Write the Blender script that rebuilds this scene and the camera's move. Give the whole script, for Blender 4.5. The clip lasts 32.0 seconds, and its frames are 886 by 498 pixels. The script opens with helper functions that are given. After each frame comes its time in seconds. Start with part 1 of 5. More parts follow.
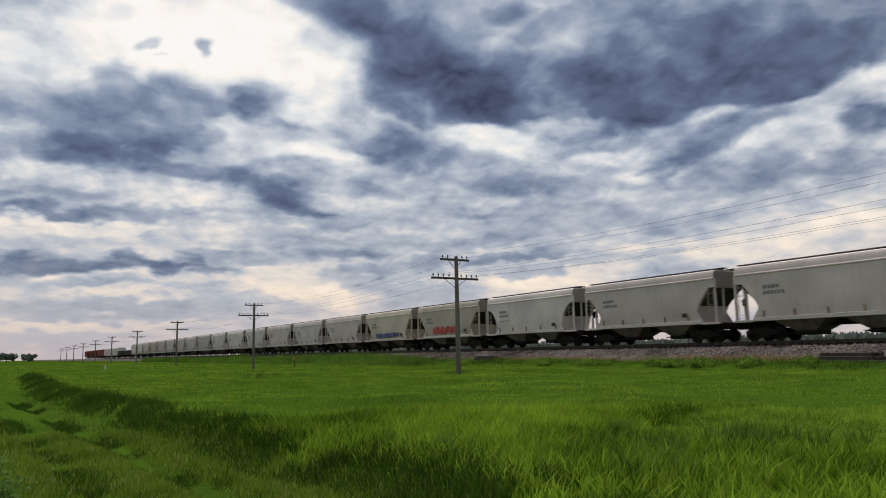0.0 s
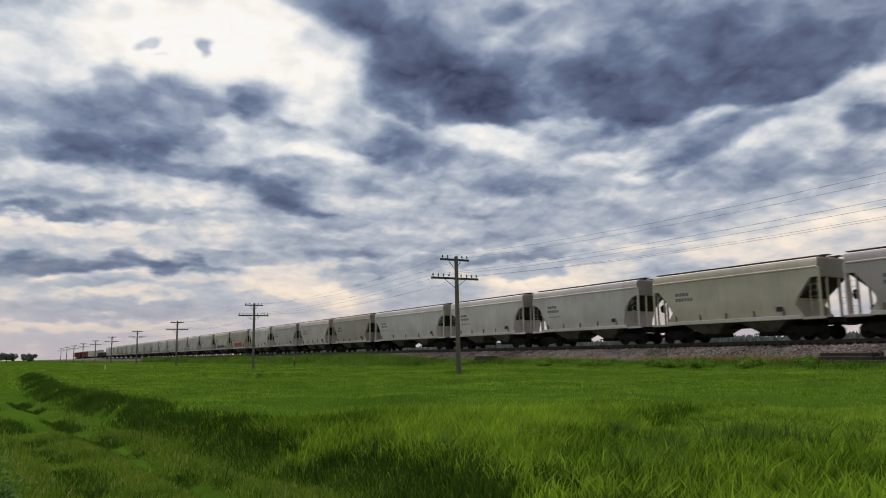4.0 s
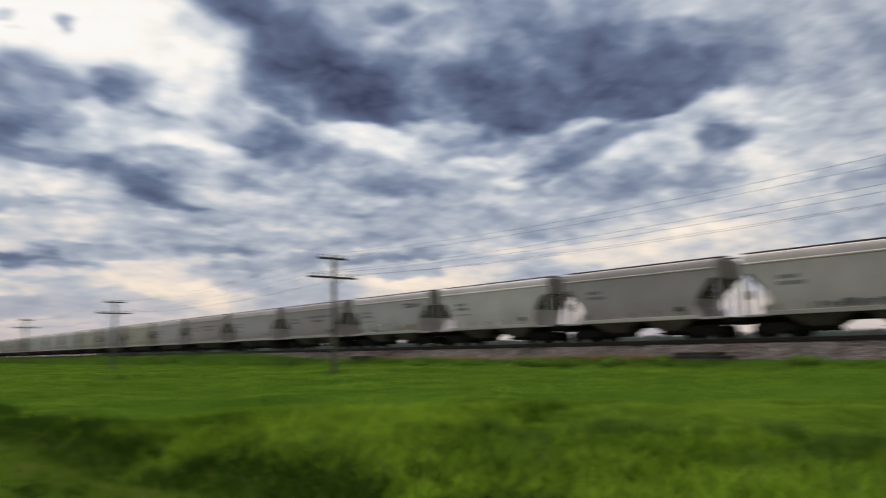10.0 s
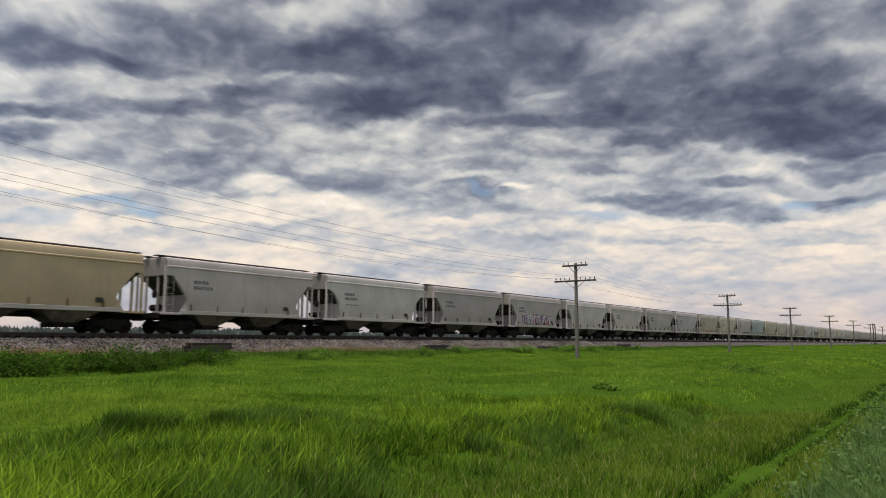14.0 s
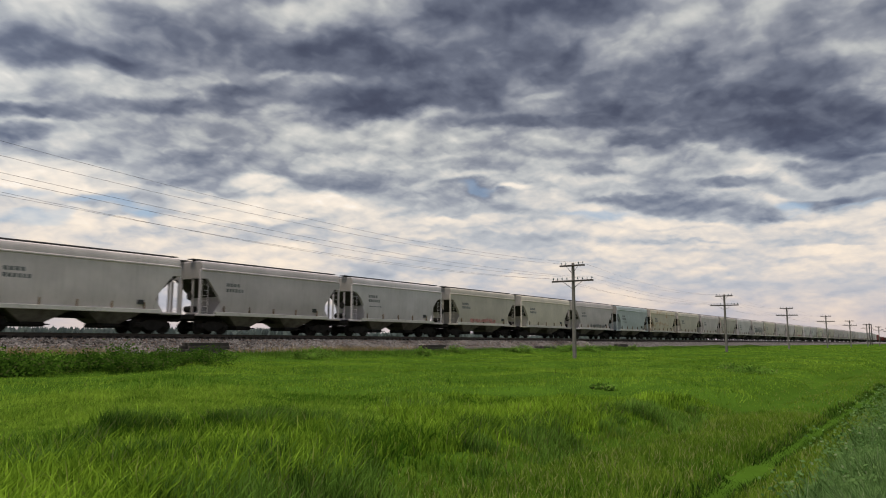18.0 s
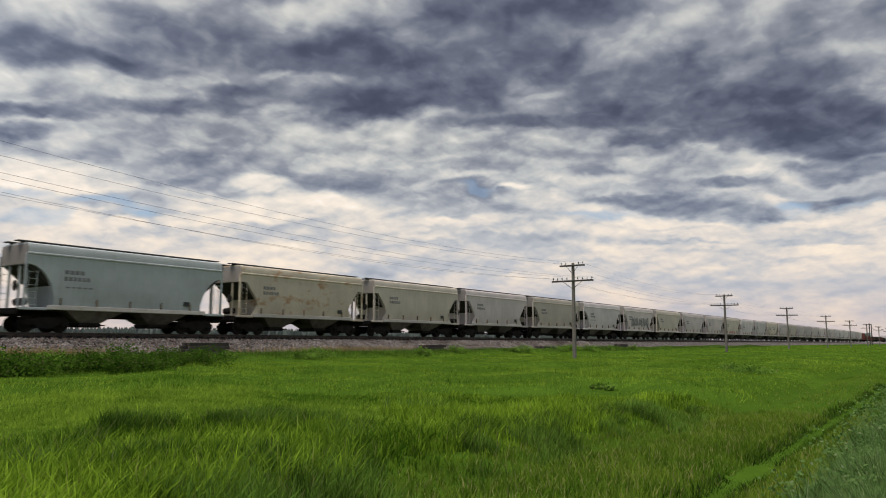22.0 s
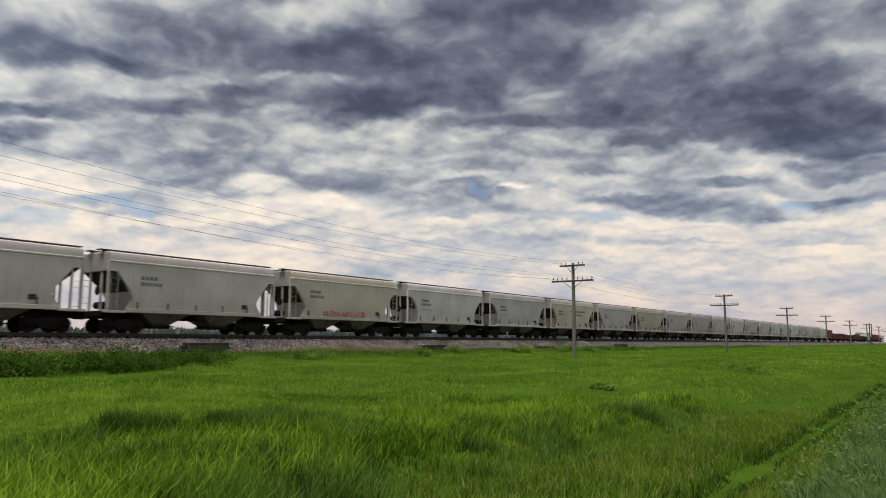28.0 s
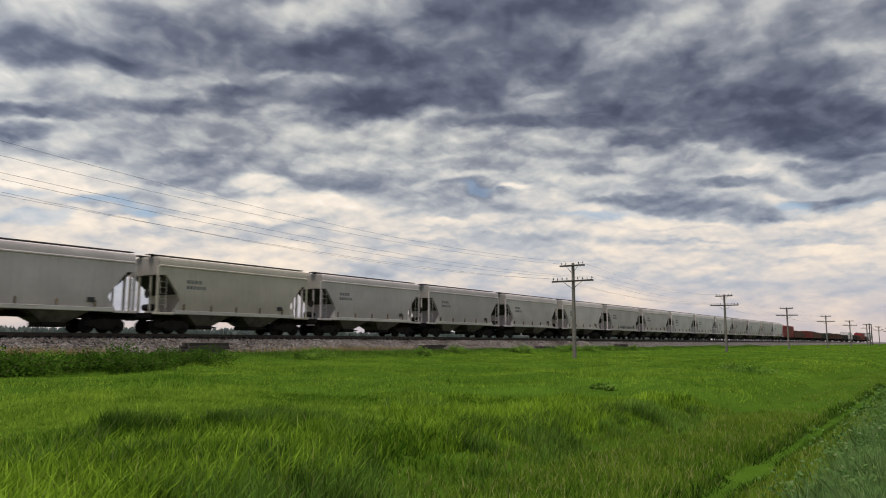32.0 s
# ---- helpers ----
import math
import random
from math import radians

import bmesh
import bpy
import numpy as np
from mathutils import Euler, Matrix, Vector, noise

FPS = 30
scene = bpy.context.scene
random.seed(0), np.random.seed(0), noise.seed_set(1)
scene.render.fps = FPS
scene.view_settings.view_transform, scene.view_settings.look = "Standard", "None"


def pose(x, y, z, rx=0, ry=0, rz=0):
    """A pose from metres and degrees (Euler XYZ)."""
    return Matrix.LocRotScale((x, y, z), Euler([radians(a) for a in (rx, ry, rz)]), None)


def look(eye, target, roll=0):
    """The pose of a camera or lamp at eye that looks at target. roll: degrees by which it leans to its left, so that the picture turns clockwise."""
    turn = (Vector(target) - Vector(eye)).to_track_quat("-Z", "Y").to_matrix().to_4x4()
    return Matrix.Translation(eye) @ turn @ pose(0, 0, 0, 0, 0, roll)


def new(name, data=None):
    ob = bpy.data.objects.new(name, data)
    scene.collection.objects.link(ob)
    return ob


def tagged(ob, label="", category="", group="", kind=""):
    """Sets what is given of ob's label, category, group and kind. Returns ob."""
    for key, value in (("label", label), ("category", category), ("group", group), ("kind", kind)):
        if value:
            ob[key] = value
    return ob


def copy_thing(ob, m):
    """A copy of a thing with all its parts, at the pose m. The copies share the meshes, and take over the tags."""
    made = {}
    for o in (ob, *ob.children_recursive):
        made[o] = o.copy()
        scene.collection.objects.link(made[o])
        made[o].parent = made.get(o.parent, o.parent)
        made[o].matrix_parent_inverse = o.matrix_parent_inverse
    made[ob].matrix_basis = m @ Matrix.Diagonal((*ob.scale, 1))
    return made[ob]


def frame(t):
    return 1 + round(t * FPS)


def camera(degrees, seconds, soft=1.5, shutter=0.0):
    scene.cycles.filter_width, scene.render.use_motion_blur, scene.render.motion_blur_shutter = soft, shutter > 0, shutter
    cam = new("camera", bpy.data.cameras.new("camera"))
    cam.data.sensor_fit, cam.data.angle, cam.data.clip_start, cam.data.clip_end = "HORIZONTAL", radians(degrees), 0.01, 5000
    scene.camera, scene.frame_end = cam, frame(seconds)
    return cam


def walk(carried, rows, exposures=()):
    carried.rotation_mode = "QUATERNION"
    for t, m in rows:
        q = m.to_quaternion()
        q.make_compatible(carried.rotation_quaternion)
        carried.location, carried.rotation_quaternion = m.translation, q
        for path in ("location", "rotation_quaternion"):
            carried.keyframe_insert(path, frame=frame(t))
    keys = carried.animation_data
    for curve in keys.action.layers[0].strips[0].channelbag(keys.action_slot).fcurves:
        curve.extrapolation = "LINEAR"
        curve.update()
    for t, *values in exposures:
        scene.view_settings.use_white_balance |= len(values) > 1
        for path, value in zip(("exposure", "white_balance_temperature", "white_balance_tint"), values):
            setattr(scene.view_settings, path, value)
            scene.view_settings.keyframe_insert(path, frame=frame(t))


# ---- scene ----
EYE = Vector((0, 0, 1.5))


def aim(yaw, pitch, roll):
    """The pose at the eye: degrees to the right of +y, upwards, and the lean."""
    y, p = radians(yaw), radians(pitch)
    way = Vector((math.sin(y) * math.cos(p), math.cos(y) * math.cos(p), math.sin(p)))
    return look(EYE, EYE + way, roll)


cam = camera(64.69, 32.0, 1.0, 0.25)
LEFT, RIGHT = (-58.27, 8.39, -1.13), (53.815, 7.42, 0.31)
PAN = [(0, *LEFT), (9.3, *LEFT), (9.5, -58.2, 8.39, -1.13), (9.7, -57.95, 8.38, -1.13), (9.8, -57.5, 8.36, -1.13), (9.9, -55.0, 8.3, -1.14),
       (10.0, -48.27, 8.18, -1.16), (10.1, -39.6, 8.02, -1.2), (10.2, -30.1, 7.84, -1.1), (10.3, -20.7, 7.6, -0.8),
       (10.4, -11.33, 7.39, -0.42), (10.5, -2.2, 7.38, -0.2), (10.6, 5.89, 7.37, -0.1), (10.7, 13.1, 7.35, -0.15),
       (10.8, 19.4, 7.33, -0.2), (10.9, 24.5, 7.32, -0.15), (11.0, 29.25, 7.35, -0.09), (11.1, 33.3, 7.36, -0.09),
       (11.2, 36.93, 7.36, -0.06), (11.4, 42.6, 7.42, 0.05), (11.5, 45.2, 7.46, 0.1), (11.6, 47.4, 7.5, 0.15),
       (11.8, 50.6, 7.56, 0.2), (12.0, 52.55, 7.59, 0.25), (12.25, 54.1, 7.58, 0.28), (12.5, 54.75, 7.56, 0.3),
       (12.75, 54.5, 7.5, 0.3), (13.0, 54.02, 7.47, 0.3), (13.5, 53.68, 7.43, 0.3), (14.0, 53.6, 7.42, 0.31),
       (14.5, 53.68, 7.42, 0.31), (16.5, 53.86, 7.42, 0.31), (18.0, *RIGHT), (32.0, *RIGHT)]
walk(cam, [(t, aim(y, p, r)) for t, y, p, r in PAN], [(0, 0.67), (9.7, 0.67), (11.5, 0.75), (32, 0.75)])

# ---- sky, sun ----
SUN_AZ, SUN_EL = -76.0, 72.0     # degrees to the right of +y, above the horizon


class Net:
    """Short hand for a node tree."""

    def __init__(self, tree):
        self.tree = tree
        tree.nodes.clear()

    def node(self, kind, inputs=(), **attrs):
        n = self.tree.nodes.new(kind)
        for k, v in attrs.items():
            setattr(n, k, v)
        for k, v in dict(inputs).items():
            if isinstance(v, bpy.types.NodeSocket):
                self.tree.links.new(v, n.inputs[k])
            else:
                n.inputs[k].default_value = v
        return n

    def math(self, op, a, b=0.0, clamp=False):
        return self.node("ShaderNodeMath", {0: a, 1: b}, operation=op, use_clamp=clamp).outputs[0]

    def mix(self, f, a, b, blend="MIX"):
        n = self.node("ShaderNodeMix", {0: f, 6: a, 7: b}, data_type="RGBA", blend_type=blend)
        return n.outputs[2]

    def noise(self, vec, scale, detail=4.0, rough=0.55, out=0, lac=2.0):
        return self.node("ShaderNodeTexNoise", {"Vector": vec, "Scale": scale, "Detail": detail, "Roughness": rough, "Lacunarity": lac}).outputs[out]

    def ramp(self, f, stops, mode="LINEAR"):
        n = self.node("ShaderNodeValToRGB", {0: f})
        r = n.color_ramp
        r.interpolation = mode
        while len(r.elements) < len(stops):
            r.elements.new(0.5)
        for e, (p, c) in zip(r.elements, stops):
            e.position, e.color = p, (*c, 1) if len(c) == 3 else c
        return n.outputs[0]


# the clouds as they lie over the plain: azimuth and elevation of the middle, half widths and slant in degrees, lightness
WEST_HIGH = [
    (-89.4, 21.6, 5.5, 4.2, 10, 0.80), (-84.1, 23.7, 3.6, 3.5, 9, 0.88), (-78.3, 24.5, 6.5, 4.4, 7, 1.00), (-73.4, 23.5, 4.0, 2.6, -14, 1.00),
    (-68.7, 23.2, 4.1, 4.0, -25, 0.86), (-68.8, 25.3, 3.1, 1.8, -29, 0.74), (-72.5, 26.7, 2.7, 0.8, -8, 0.85), (-81.7, 23.4, 1.1, 0.4, 17, 0.60),
    (-80.8, 22.7, 0.6, 0.2, 7, 0.75), (-77.2, 23.6, 0.8, 0.6, 24, 0.60), (-84.1, 25.2, 1.1, 0.5, 9, 0.84), (-64.9, 27.1, 6.2, 1.7, -11, 0.42),
    (-62.5, 25.1, 5.7, 2.0, -22, 0.27), (-66.4, 22.4, 1.8, 2.7, -26, 0.80), (-64.0, 20.7, 2.3, 1.1, -22, 0.76), (-60.1, 22.1, 5.2, 1.8, -19, 0.36)]
WEST_DARK = [
    (-55.8, 21.6, 6.2, 2.6, -15, 0.24), (-53.9, 20.4, 3.3, 1.3, -21, 0.20), (-61.1, 19.7, 3.3, 0.9, -28, 0.38), (-51.1, 18.9, 4.3, 1.0, -11, 0.30),
    (-43.5, 20.3, 6.8, 2.1, -11, 0.29), (-41.8, 18.6, 3.5, 1.1, 2, 0.27), (-55.1, 26.3, 3.8, 1.2, 15, 0.52), (-49.3, 25.3, 2.8, 1.1, 18, 0.52),
    (-52.2, 26.9, 1.9, 0.8, -3, 0.38), (-46.0, 26.0, 3.3, 1.0, 3, 0.48), (-40.2, 23.5, 1.6, 0.7, 11, 0.56), (-42.9, 22.8, 2.6, 0.9, 22, 0.38),
    (-36.2, 23.5, 3.7, 1.7, 10, 0.34), (-33.1, 20.9, 5.2, 2.0, 0, 0.25), (-27.7, 21.0, 5.1, 2.1, 0, 0.29), (-29.3, 23.9, 4.5, 0.8, -3, 0.44)]
WEST_RIGHT = [
    (-34.9, 19.0, 4.9, 0.9, -3, 0.34), (-29.4, 18.6, 2.2, 0.6, 2, 0.33), (-26.2, 18.4, 2.8, 0.8, 6, 0.88), (-30.7, 17.5, 4.2, 0.6, 3, 0.78),
    (-36.7, 17.5, 2.5, 0.6, 3, 0.74), (-55.9, 18.2, 2.9, 0.7, -2, 0.72), (-52.5, 17.4, 5.2, 0.9, -7, 0.84), (-47.8, 18.3, 2.8, 0.6, -4, 0.74),
    (-46.5, 16.2, 2.8, 0.8, -4, 0.58), (-44.3, 15.3, 2.7, 0.6, -5, 0.82), (-35.1, 16.5, 3.6, 1.1, 11, 0.40), (-36.9, 15.0, 3.3, 1.0, 14, 0.44),
    (-31.3, 15.3, 3.4, 1.1, 13, 0.76), (-27.9, 15.4, 1.4, 1.6, 24, 0.80), (-25.8, 15.4, 1.5, 1.2, 1, 0.40), (-26.4, 13.1, 2.1, 1.2, -9, 0.52)]
WEST_MID = [
    (-40.4, 13.4, 2.6, 0.8, 15, 0.46), (-42.2, 13.1, 1.8, 0.5, -5, 0.76), (-31.1, 12.8, 4.1, 0.8, 1, 0.58), (-35.9, 12.1, 4.1, 0.9, -1, 0.56),
    (-51.3, 13.7, 6.1, 1.0, -8, 0.47), (-54.6, 11.6, 3.8, 0.8, -2, 0.56), (-55.1, 12.3, 1.1, 0.6, -2, 0.76), (-47.1, 12.8, 1.8, 0.8, -4, 0.66),
    (-46.3, 10.7, 5.4, 0.6, 2, 0.62), (-57.4, 15.3, 3.8, 1.1, -1, 0.68), (-50.5, 10.0, 6.0, 0.6, -2, 0.66), (-40.2, 9.9, 4.7, 0.6, 2, 0.62),
    (-30.1, 11.0, 4.4, 0.7, 2, 0.66), (-54.2, 8.8, 5.6, 0.6, 3, 0.55), (-48.3, 8.6, 4.1, 0.5, 5, 0.70), (-52.0, 7.3, 4.1, 0.5, 6, 0.50)]
WEST_LEFT = [
    (-88.0, 17.5, 4.7, 1.4, -3, 0.56), (-90.5, 17.6, 2.1, 1.2, 9, 0.62), (-83.8, 20.5, 1.4, 1.2, 8, 0.58), (-80.3, 19.7, 2.5, 1.4, 6, 0.58),
    (-83.1, 18.2, 5.6, 1.9, 7, 0.46), (-79.0, 18.2, 2.6, 1.7, 20, 0.50), (-87.2, 16.1, 2.2, 1.4, 7, 0.46), (-84.2, 15.8, 5.9, 1.1, 9, 0.37),
    (-82.5, 15.1, 4.4, 0.7, -3, 0.40), (-89.7, 15.3, 2.1, 0.5, 8, 0.52), (-75.5, 17.8, 2.0, 1.0, 4, 0.86), (-73.5, 20.0, 2.5, 1.3, -6, 0.50),
    (-73.8, 19.4, 1.8, 0.8, -1, 0.42), (-70.8, 18.6, 1.5, 0.5, -7, 0.52), (-74.9, 20.7, 0.7, 0.5, 5, 0.56), (-69.4, 19.7, 1.2, 0.7, 3, 0.70)]
WEST_BAND = [
    (-68.7, 21.5, 2.3, 1.8, -26, 0.96), (-68.7, 16.6, 2.8, 0.7, -3, 0.90), (-72.4, 17.6, 2.3, 0.9, 3, 0.76), (-62.6, 17.0, 3.8, 1.5, -14, 0.40),
    (-64.0, 17.4, 2.8, 0.9, -14, 0.46), (-59.3, 16.3, 2.9, 0.7, 9, 0.52), (-65.9, 18.7, 1.9, 1.2, -18, 0.74), (-78.0, 16.1, 2.6, 0.6, 12, 0.66),
    (-74.1, 15.1, 3.1, 0.7, 8, 0.60), (-79.7, 14.3, 4.5, 0.5, -2, 0.50), (-89.2, 13.4, 4.2, 0.6, 2, 0.76), (-84.8, 13.0, 3.4, 0.4, 1, 0.78),
    (-87.3, 11.6, 4.7, 0.5, 3, 0.56), (-80.0, 12.1, 3.7, 0.7, 0, 0.84), (-72.7, 13.2, 4.4, 1.0, -22, 0.42), (-69.3, 11.3, 3.6, 0.6, -13, 0.40)]
WEST_LOW = [
    (-65.9, 14.9, 2.8, 0.6, 10, 0.72), (-65.0, 13.8, 1.4, 0.5, 0, 0.55), (-64.5, 12.2, 4.2, 0.7, 0, 0.76), (-62.1, 14.5, 3.8, 0.6, 0, 0.60),
    (-88.0, 10.4, 5.4, 0.5, 2, 0.44), (-79.9, 10.4, 5.3, 0.5, 3, 0.62), (-86.1, 9.6, 7.4, 0.4, 0, 0.88), (-73.6, 9.6, 4.8, 0.4, -3, 0.72),
    (-86.8, 8.4, 5.4, 0.6, -1, 0.72), (-79.5, 9.0, 2.9, 0.4, 2, 0.74), (-65.0, 10.6, 5.6, 0.5, 0, 0.64), (-61.2, 9.4, 5.1, 0.6, 2, 0.72),
    (-68.6, 9.0, 5.4, 0.5, 3, 0.62), (-65.0, 8.1, 5.5, 0.6, 5, 0.52), (-87.8, 7.0, 5.7, 0.7, 0, 0.43), (-80.6, 6.8, 5.6, 0.5, -1, 0.42)]
WEST_FOOT = [
    (-74.0, 7.8, 4.8, 0.4, 5, 0.62), (-60.3, 7.1, 4.6, 0.6, 5, 0.60), (-60.3, 8.5, 3.3, 0.4, 3, 0.70), (-73.9, 6.4, 6.0, 0.5, 3, 0.82),
    (-64.1, 6.2, 5.1, 0.6, 3, 0.70), (-60.4, 4.8, 5.5, 0.9, -1, 0.66), (-88.4, 5.8, 1.7, 0.4, 14, 0.90), (-85.2, 5.4, 5.9, 0.4, 1, 0.68),
    (-83.6, 4.7, 3.0, 0.4, 1, 0.86), (-78.5, 4.7, 2.5, 0.3, 1, 0.82), (-68.6, 5.2, 4.9, 0.9, -8, 0.92), (-66.8, 4.4, 2.3, 1.1, -30, 0.96),
    (-73.9, 4.4, 5.1, 0.5, 0, 0.72), (-83.6, 3.5, 9.8, 0.7, 0, 0.63), (-88.6, 2.2, 3.8, 0.4, 2, 0.90), (-82.0, 2.2, 5.4, 0.3, 2, 0.86)]
WEST_SHORE = [
    (-27.2, 8.3, 3.8, 0.9, 3, 0.92), (-34.2, 7.6, 5.9, 0.8, 4, 0.88), (-30.1, 6.9, 4.0, 0.6, 4, 0.84), (-40.3, 8.0, 4.7, 0.4, 5, 0.84),
    (-43.0, 7.2, 4.8, 0.4, 5, 0.72), (-45.6, 6.6, 3.1, 0.4, 3, 0.86), (-50.2, 6.4, 5.0, 0.5, 4, 0.66), (-87.1, 1.0, 7.8, 0.6, -1, 0.72),
    (-75.5, 2.2, 4.6, 0.6, 4, 0.74), (-65.0, 6.7, 2.3, 0.3, 0, 0.56)]
EAST_HIGH = [
    (24.2, 23.0, 4.0, 1.3, 0, 0.68), (23.1, 23.2, 2.2, 0.6, 2, 0.76), (41.0, 25.9, 5.1, 0.9, 9, 0.72), (32.6, 23.4, 5.1, 2.0, 8, 0.39),
    (39.3, 23.1, 5.0, 0.8, 6, 0.42), (52.8, 25.1, 2.9, 0.6, 1, 0.58), (47.7, 22.7, 8.1, 2.0, 2, 0.31), (22.3, 20.0, 4.2, 1.0, 1, 0.41),
    (28.7, 20.5, 3.5, 0.6, -3, 0.39), (59.3, 25.7, 7.7, 1.7, -2, 0.33), (61.7, 23.1, 5.7, 1.3, -3, 0.36), (65.1, 26.0, 4.2, 1.0, -4, 0.30),
    (69.2, 23.6, 2.6, 1.0, 13, 0.58), (73.7, 24.8, 2.5, 0.9, 11, 0.62), (66.9, 22.4, 2.7, 0.9, 19, 0.50), (73.1, 21.3, 5.6, 1.2, -6, 0.36)]
EAST_RIGHT = [
    (77.4, 22.2, 3.5, 1.1, 20, 0.58), (80.2, 23.3, 2.3, 1.3, 10, 0.64), (75.6, 21.2, 2.4, 0.7, 12, 0.52), (82.5, 22.1, 2.2, 1.4, 21, 0.46),
    (84.7, 22.5, 1.2, 1.4, 43, 0.60), (86.3, 19.7, 2.0, 1.0, 11, 0.64), (85.2, 18.4, 2.1, 0.8, 12, 0.54), (81.2, 19.0, 4.5, 1.2, 2, 0.40),
    (78.3, 17.8, 6.8, 1.2, -7, 0.35), (83.6, 16.1, 5.1, 1.6, -8, 0.34), (76.3, 16.6, 6.2, 1.0, -6, 0.33), (69.5, 18.3, 5.3, 1.0, -4, 0.37),
    (71.7, 20.0, 3.1, 0.8, -6, 0.42), (64.0, 20.4, 4.2, 0.8, 6, 0.50), (60.7, 19.8, 2.8, 0.5, 6, 0.62), (57.4, 19.3, 2.4, 0.7, -1, 0.50)]
EAST_MID = [
    (25.7, 18.4, 3.0, 0.8, 4, 0.64), (25.0, 17.5, 2.2, 0.9, 9, 0.60), (31.6, 19.5, 2.5, 0.5, 8, 0.64), (28.1, 17.2, 4.3, 0.6, 8, 0.52),
    (39.4, 20.8, 1.6, 0.5, 5, 0.70), (43.1, 20.3, 2.8, 0.7, 4, 0.60), (36.8, 19.1, 2.6, 0.6, 6, 0.42), (34.7, 17.8, 5.2, 0.6, 6, 0.40),
    (22.6, 16.1, 3.2, 0.5, 10, 0.40), (48.8, 19.2, 6.2, 1.3, 2, 0.30), (54.5, 20.2, 4.3, 1.5, 0, 0.35), (40.4, 17.9, 2.3, 0.4, 4, 0.60),
    (31.8, 16.4, 4.5, 0.7, 7, 0.60), (24.5, 14.5, 2.9, 0.6, 4, 0.72), (22.0, 14.7, 2.1, 0.6, 9, 0.44), (27.9, 13.9, 6.2, 0.7, 5, 0.64)]
EAST_BELT = [
    (37.3, 16.1, 3.1, 0.7, 5, 0.55), (41.4, 15.8, 3.6, 0.6, 9, 0.70), (39.6, 14.5, 4.9, 0.6, 4, 0.60), (34.4, 13.9, 3.4, 0.5, 5, 0.48),
    (46.9, 16.7, 3.3, 0.7, 8, 0.72), (51.2, 17.5, 2.8, 0.9, 20, 0.78), (49.3, 15.7, 4.7, 0.8, 9, 0.66), (45.1, 14.4, 2.8, 0.6, 2, 0.76),
    (55.5, 17.5, 3.8, 0.7, 0, 0.50), (57.4, 16.9, 2.8, 0.5, -1, 0.66), (62.1, 17.6, 6.1, 0.7, -2, 0.40), (54.5, 15.5, 2.9, 0.5, 0, 0.56),
    (60.7, 15.4, 4.7, 0.5, -1, 0.60), (64.9, 16.6, 3.2, 0.4, 2, 0.60), (72.4, 15.9, 6.4, 0.7, -5, 0.40), (69.8, 15.2, 3.5, 0.5, 0, 0.60)]
EAST_LUMP = [
    (74.9, 13.8, 2.5, 0.4, 6, 0.62), (77.8, 14.5, 2.0, 0.4, 13, 0.68), (76.9, 13.6, 1.6, 0.5, 11, 0.64), (82.3, 13.0, 1.8, 0.4, -6, 0.52),
    (80.9, 15.0, 4.9, 0.8, -7, 0.38), (85.2, 13.7, 2.8, 0.9, -8, 0.38), (66.2, 13.7, 3.6, 0.5, -3, 0.50), (68.8, 12.7, 2.6, 0.6, -3, 0.68),
    (72.3, 12.4, 1.7, 0.5, -4, 0.64), (64.3, 12.4, 2.3, 0.6, 8, 0.72), (59.3, 13.7, 5.1, 0.5, 3, 0.72), (56.4, 13.9, 2.8, 0.5, 0, 0.52),
    (51.7, 13.9, 5.2, 0.6, 1, 0.62), (55.5, 12.1, 2.8, 0.6, 0, 0.46), (47.0, 12.7, 5.1, 0.6, 2, 0.52), (42.8, 13.2, 3.6, 0.5, 3, 0.56)]
EAST_BASE = [
    (32.0, 12.8, 6.5, 0.5, -1, 0.62), (38.8, 12.4, 1.8, 0.6, 9, 0.86), (58.8, 12.3, 1.7, 0.3, -1, 0.96), (62.0, 11.6, 4.1, 0.5, -1, 0.76),
    (69.3, 11.5, 3.9, 0.4, -3, 0.50), (73.1, 10.7, 5.5, 0.7, -7, 0.52), (77.5, 9.7, 2.4, 0.6, -8, 0.52), (76.5, 12.1, 3.2, 0.5, -5, 0.46),
    (80.7, 11.4, 2.3, 0.4, -5, 0.62), (83.7, 11.5, 3.2, 0.4, 1, 0.72), (83.6, 10.3, 2.9, 0.4, -5, 0.50), (85.1, 12.1, 2.8, 0.5, -7, 0.50),
    (49.8, 11.6, 4.7, 0.5, 1, 0.64), (53.6, 10.7, 5.2, 0.5, 0, 0.68), (46.1, 11.3, 2.8, 0.4, 2, 0.76), (23.6, 12.5, 3.9, 0.5, -4, 0.84)]
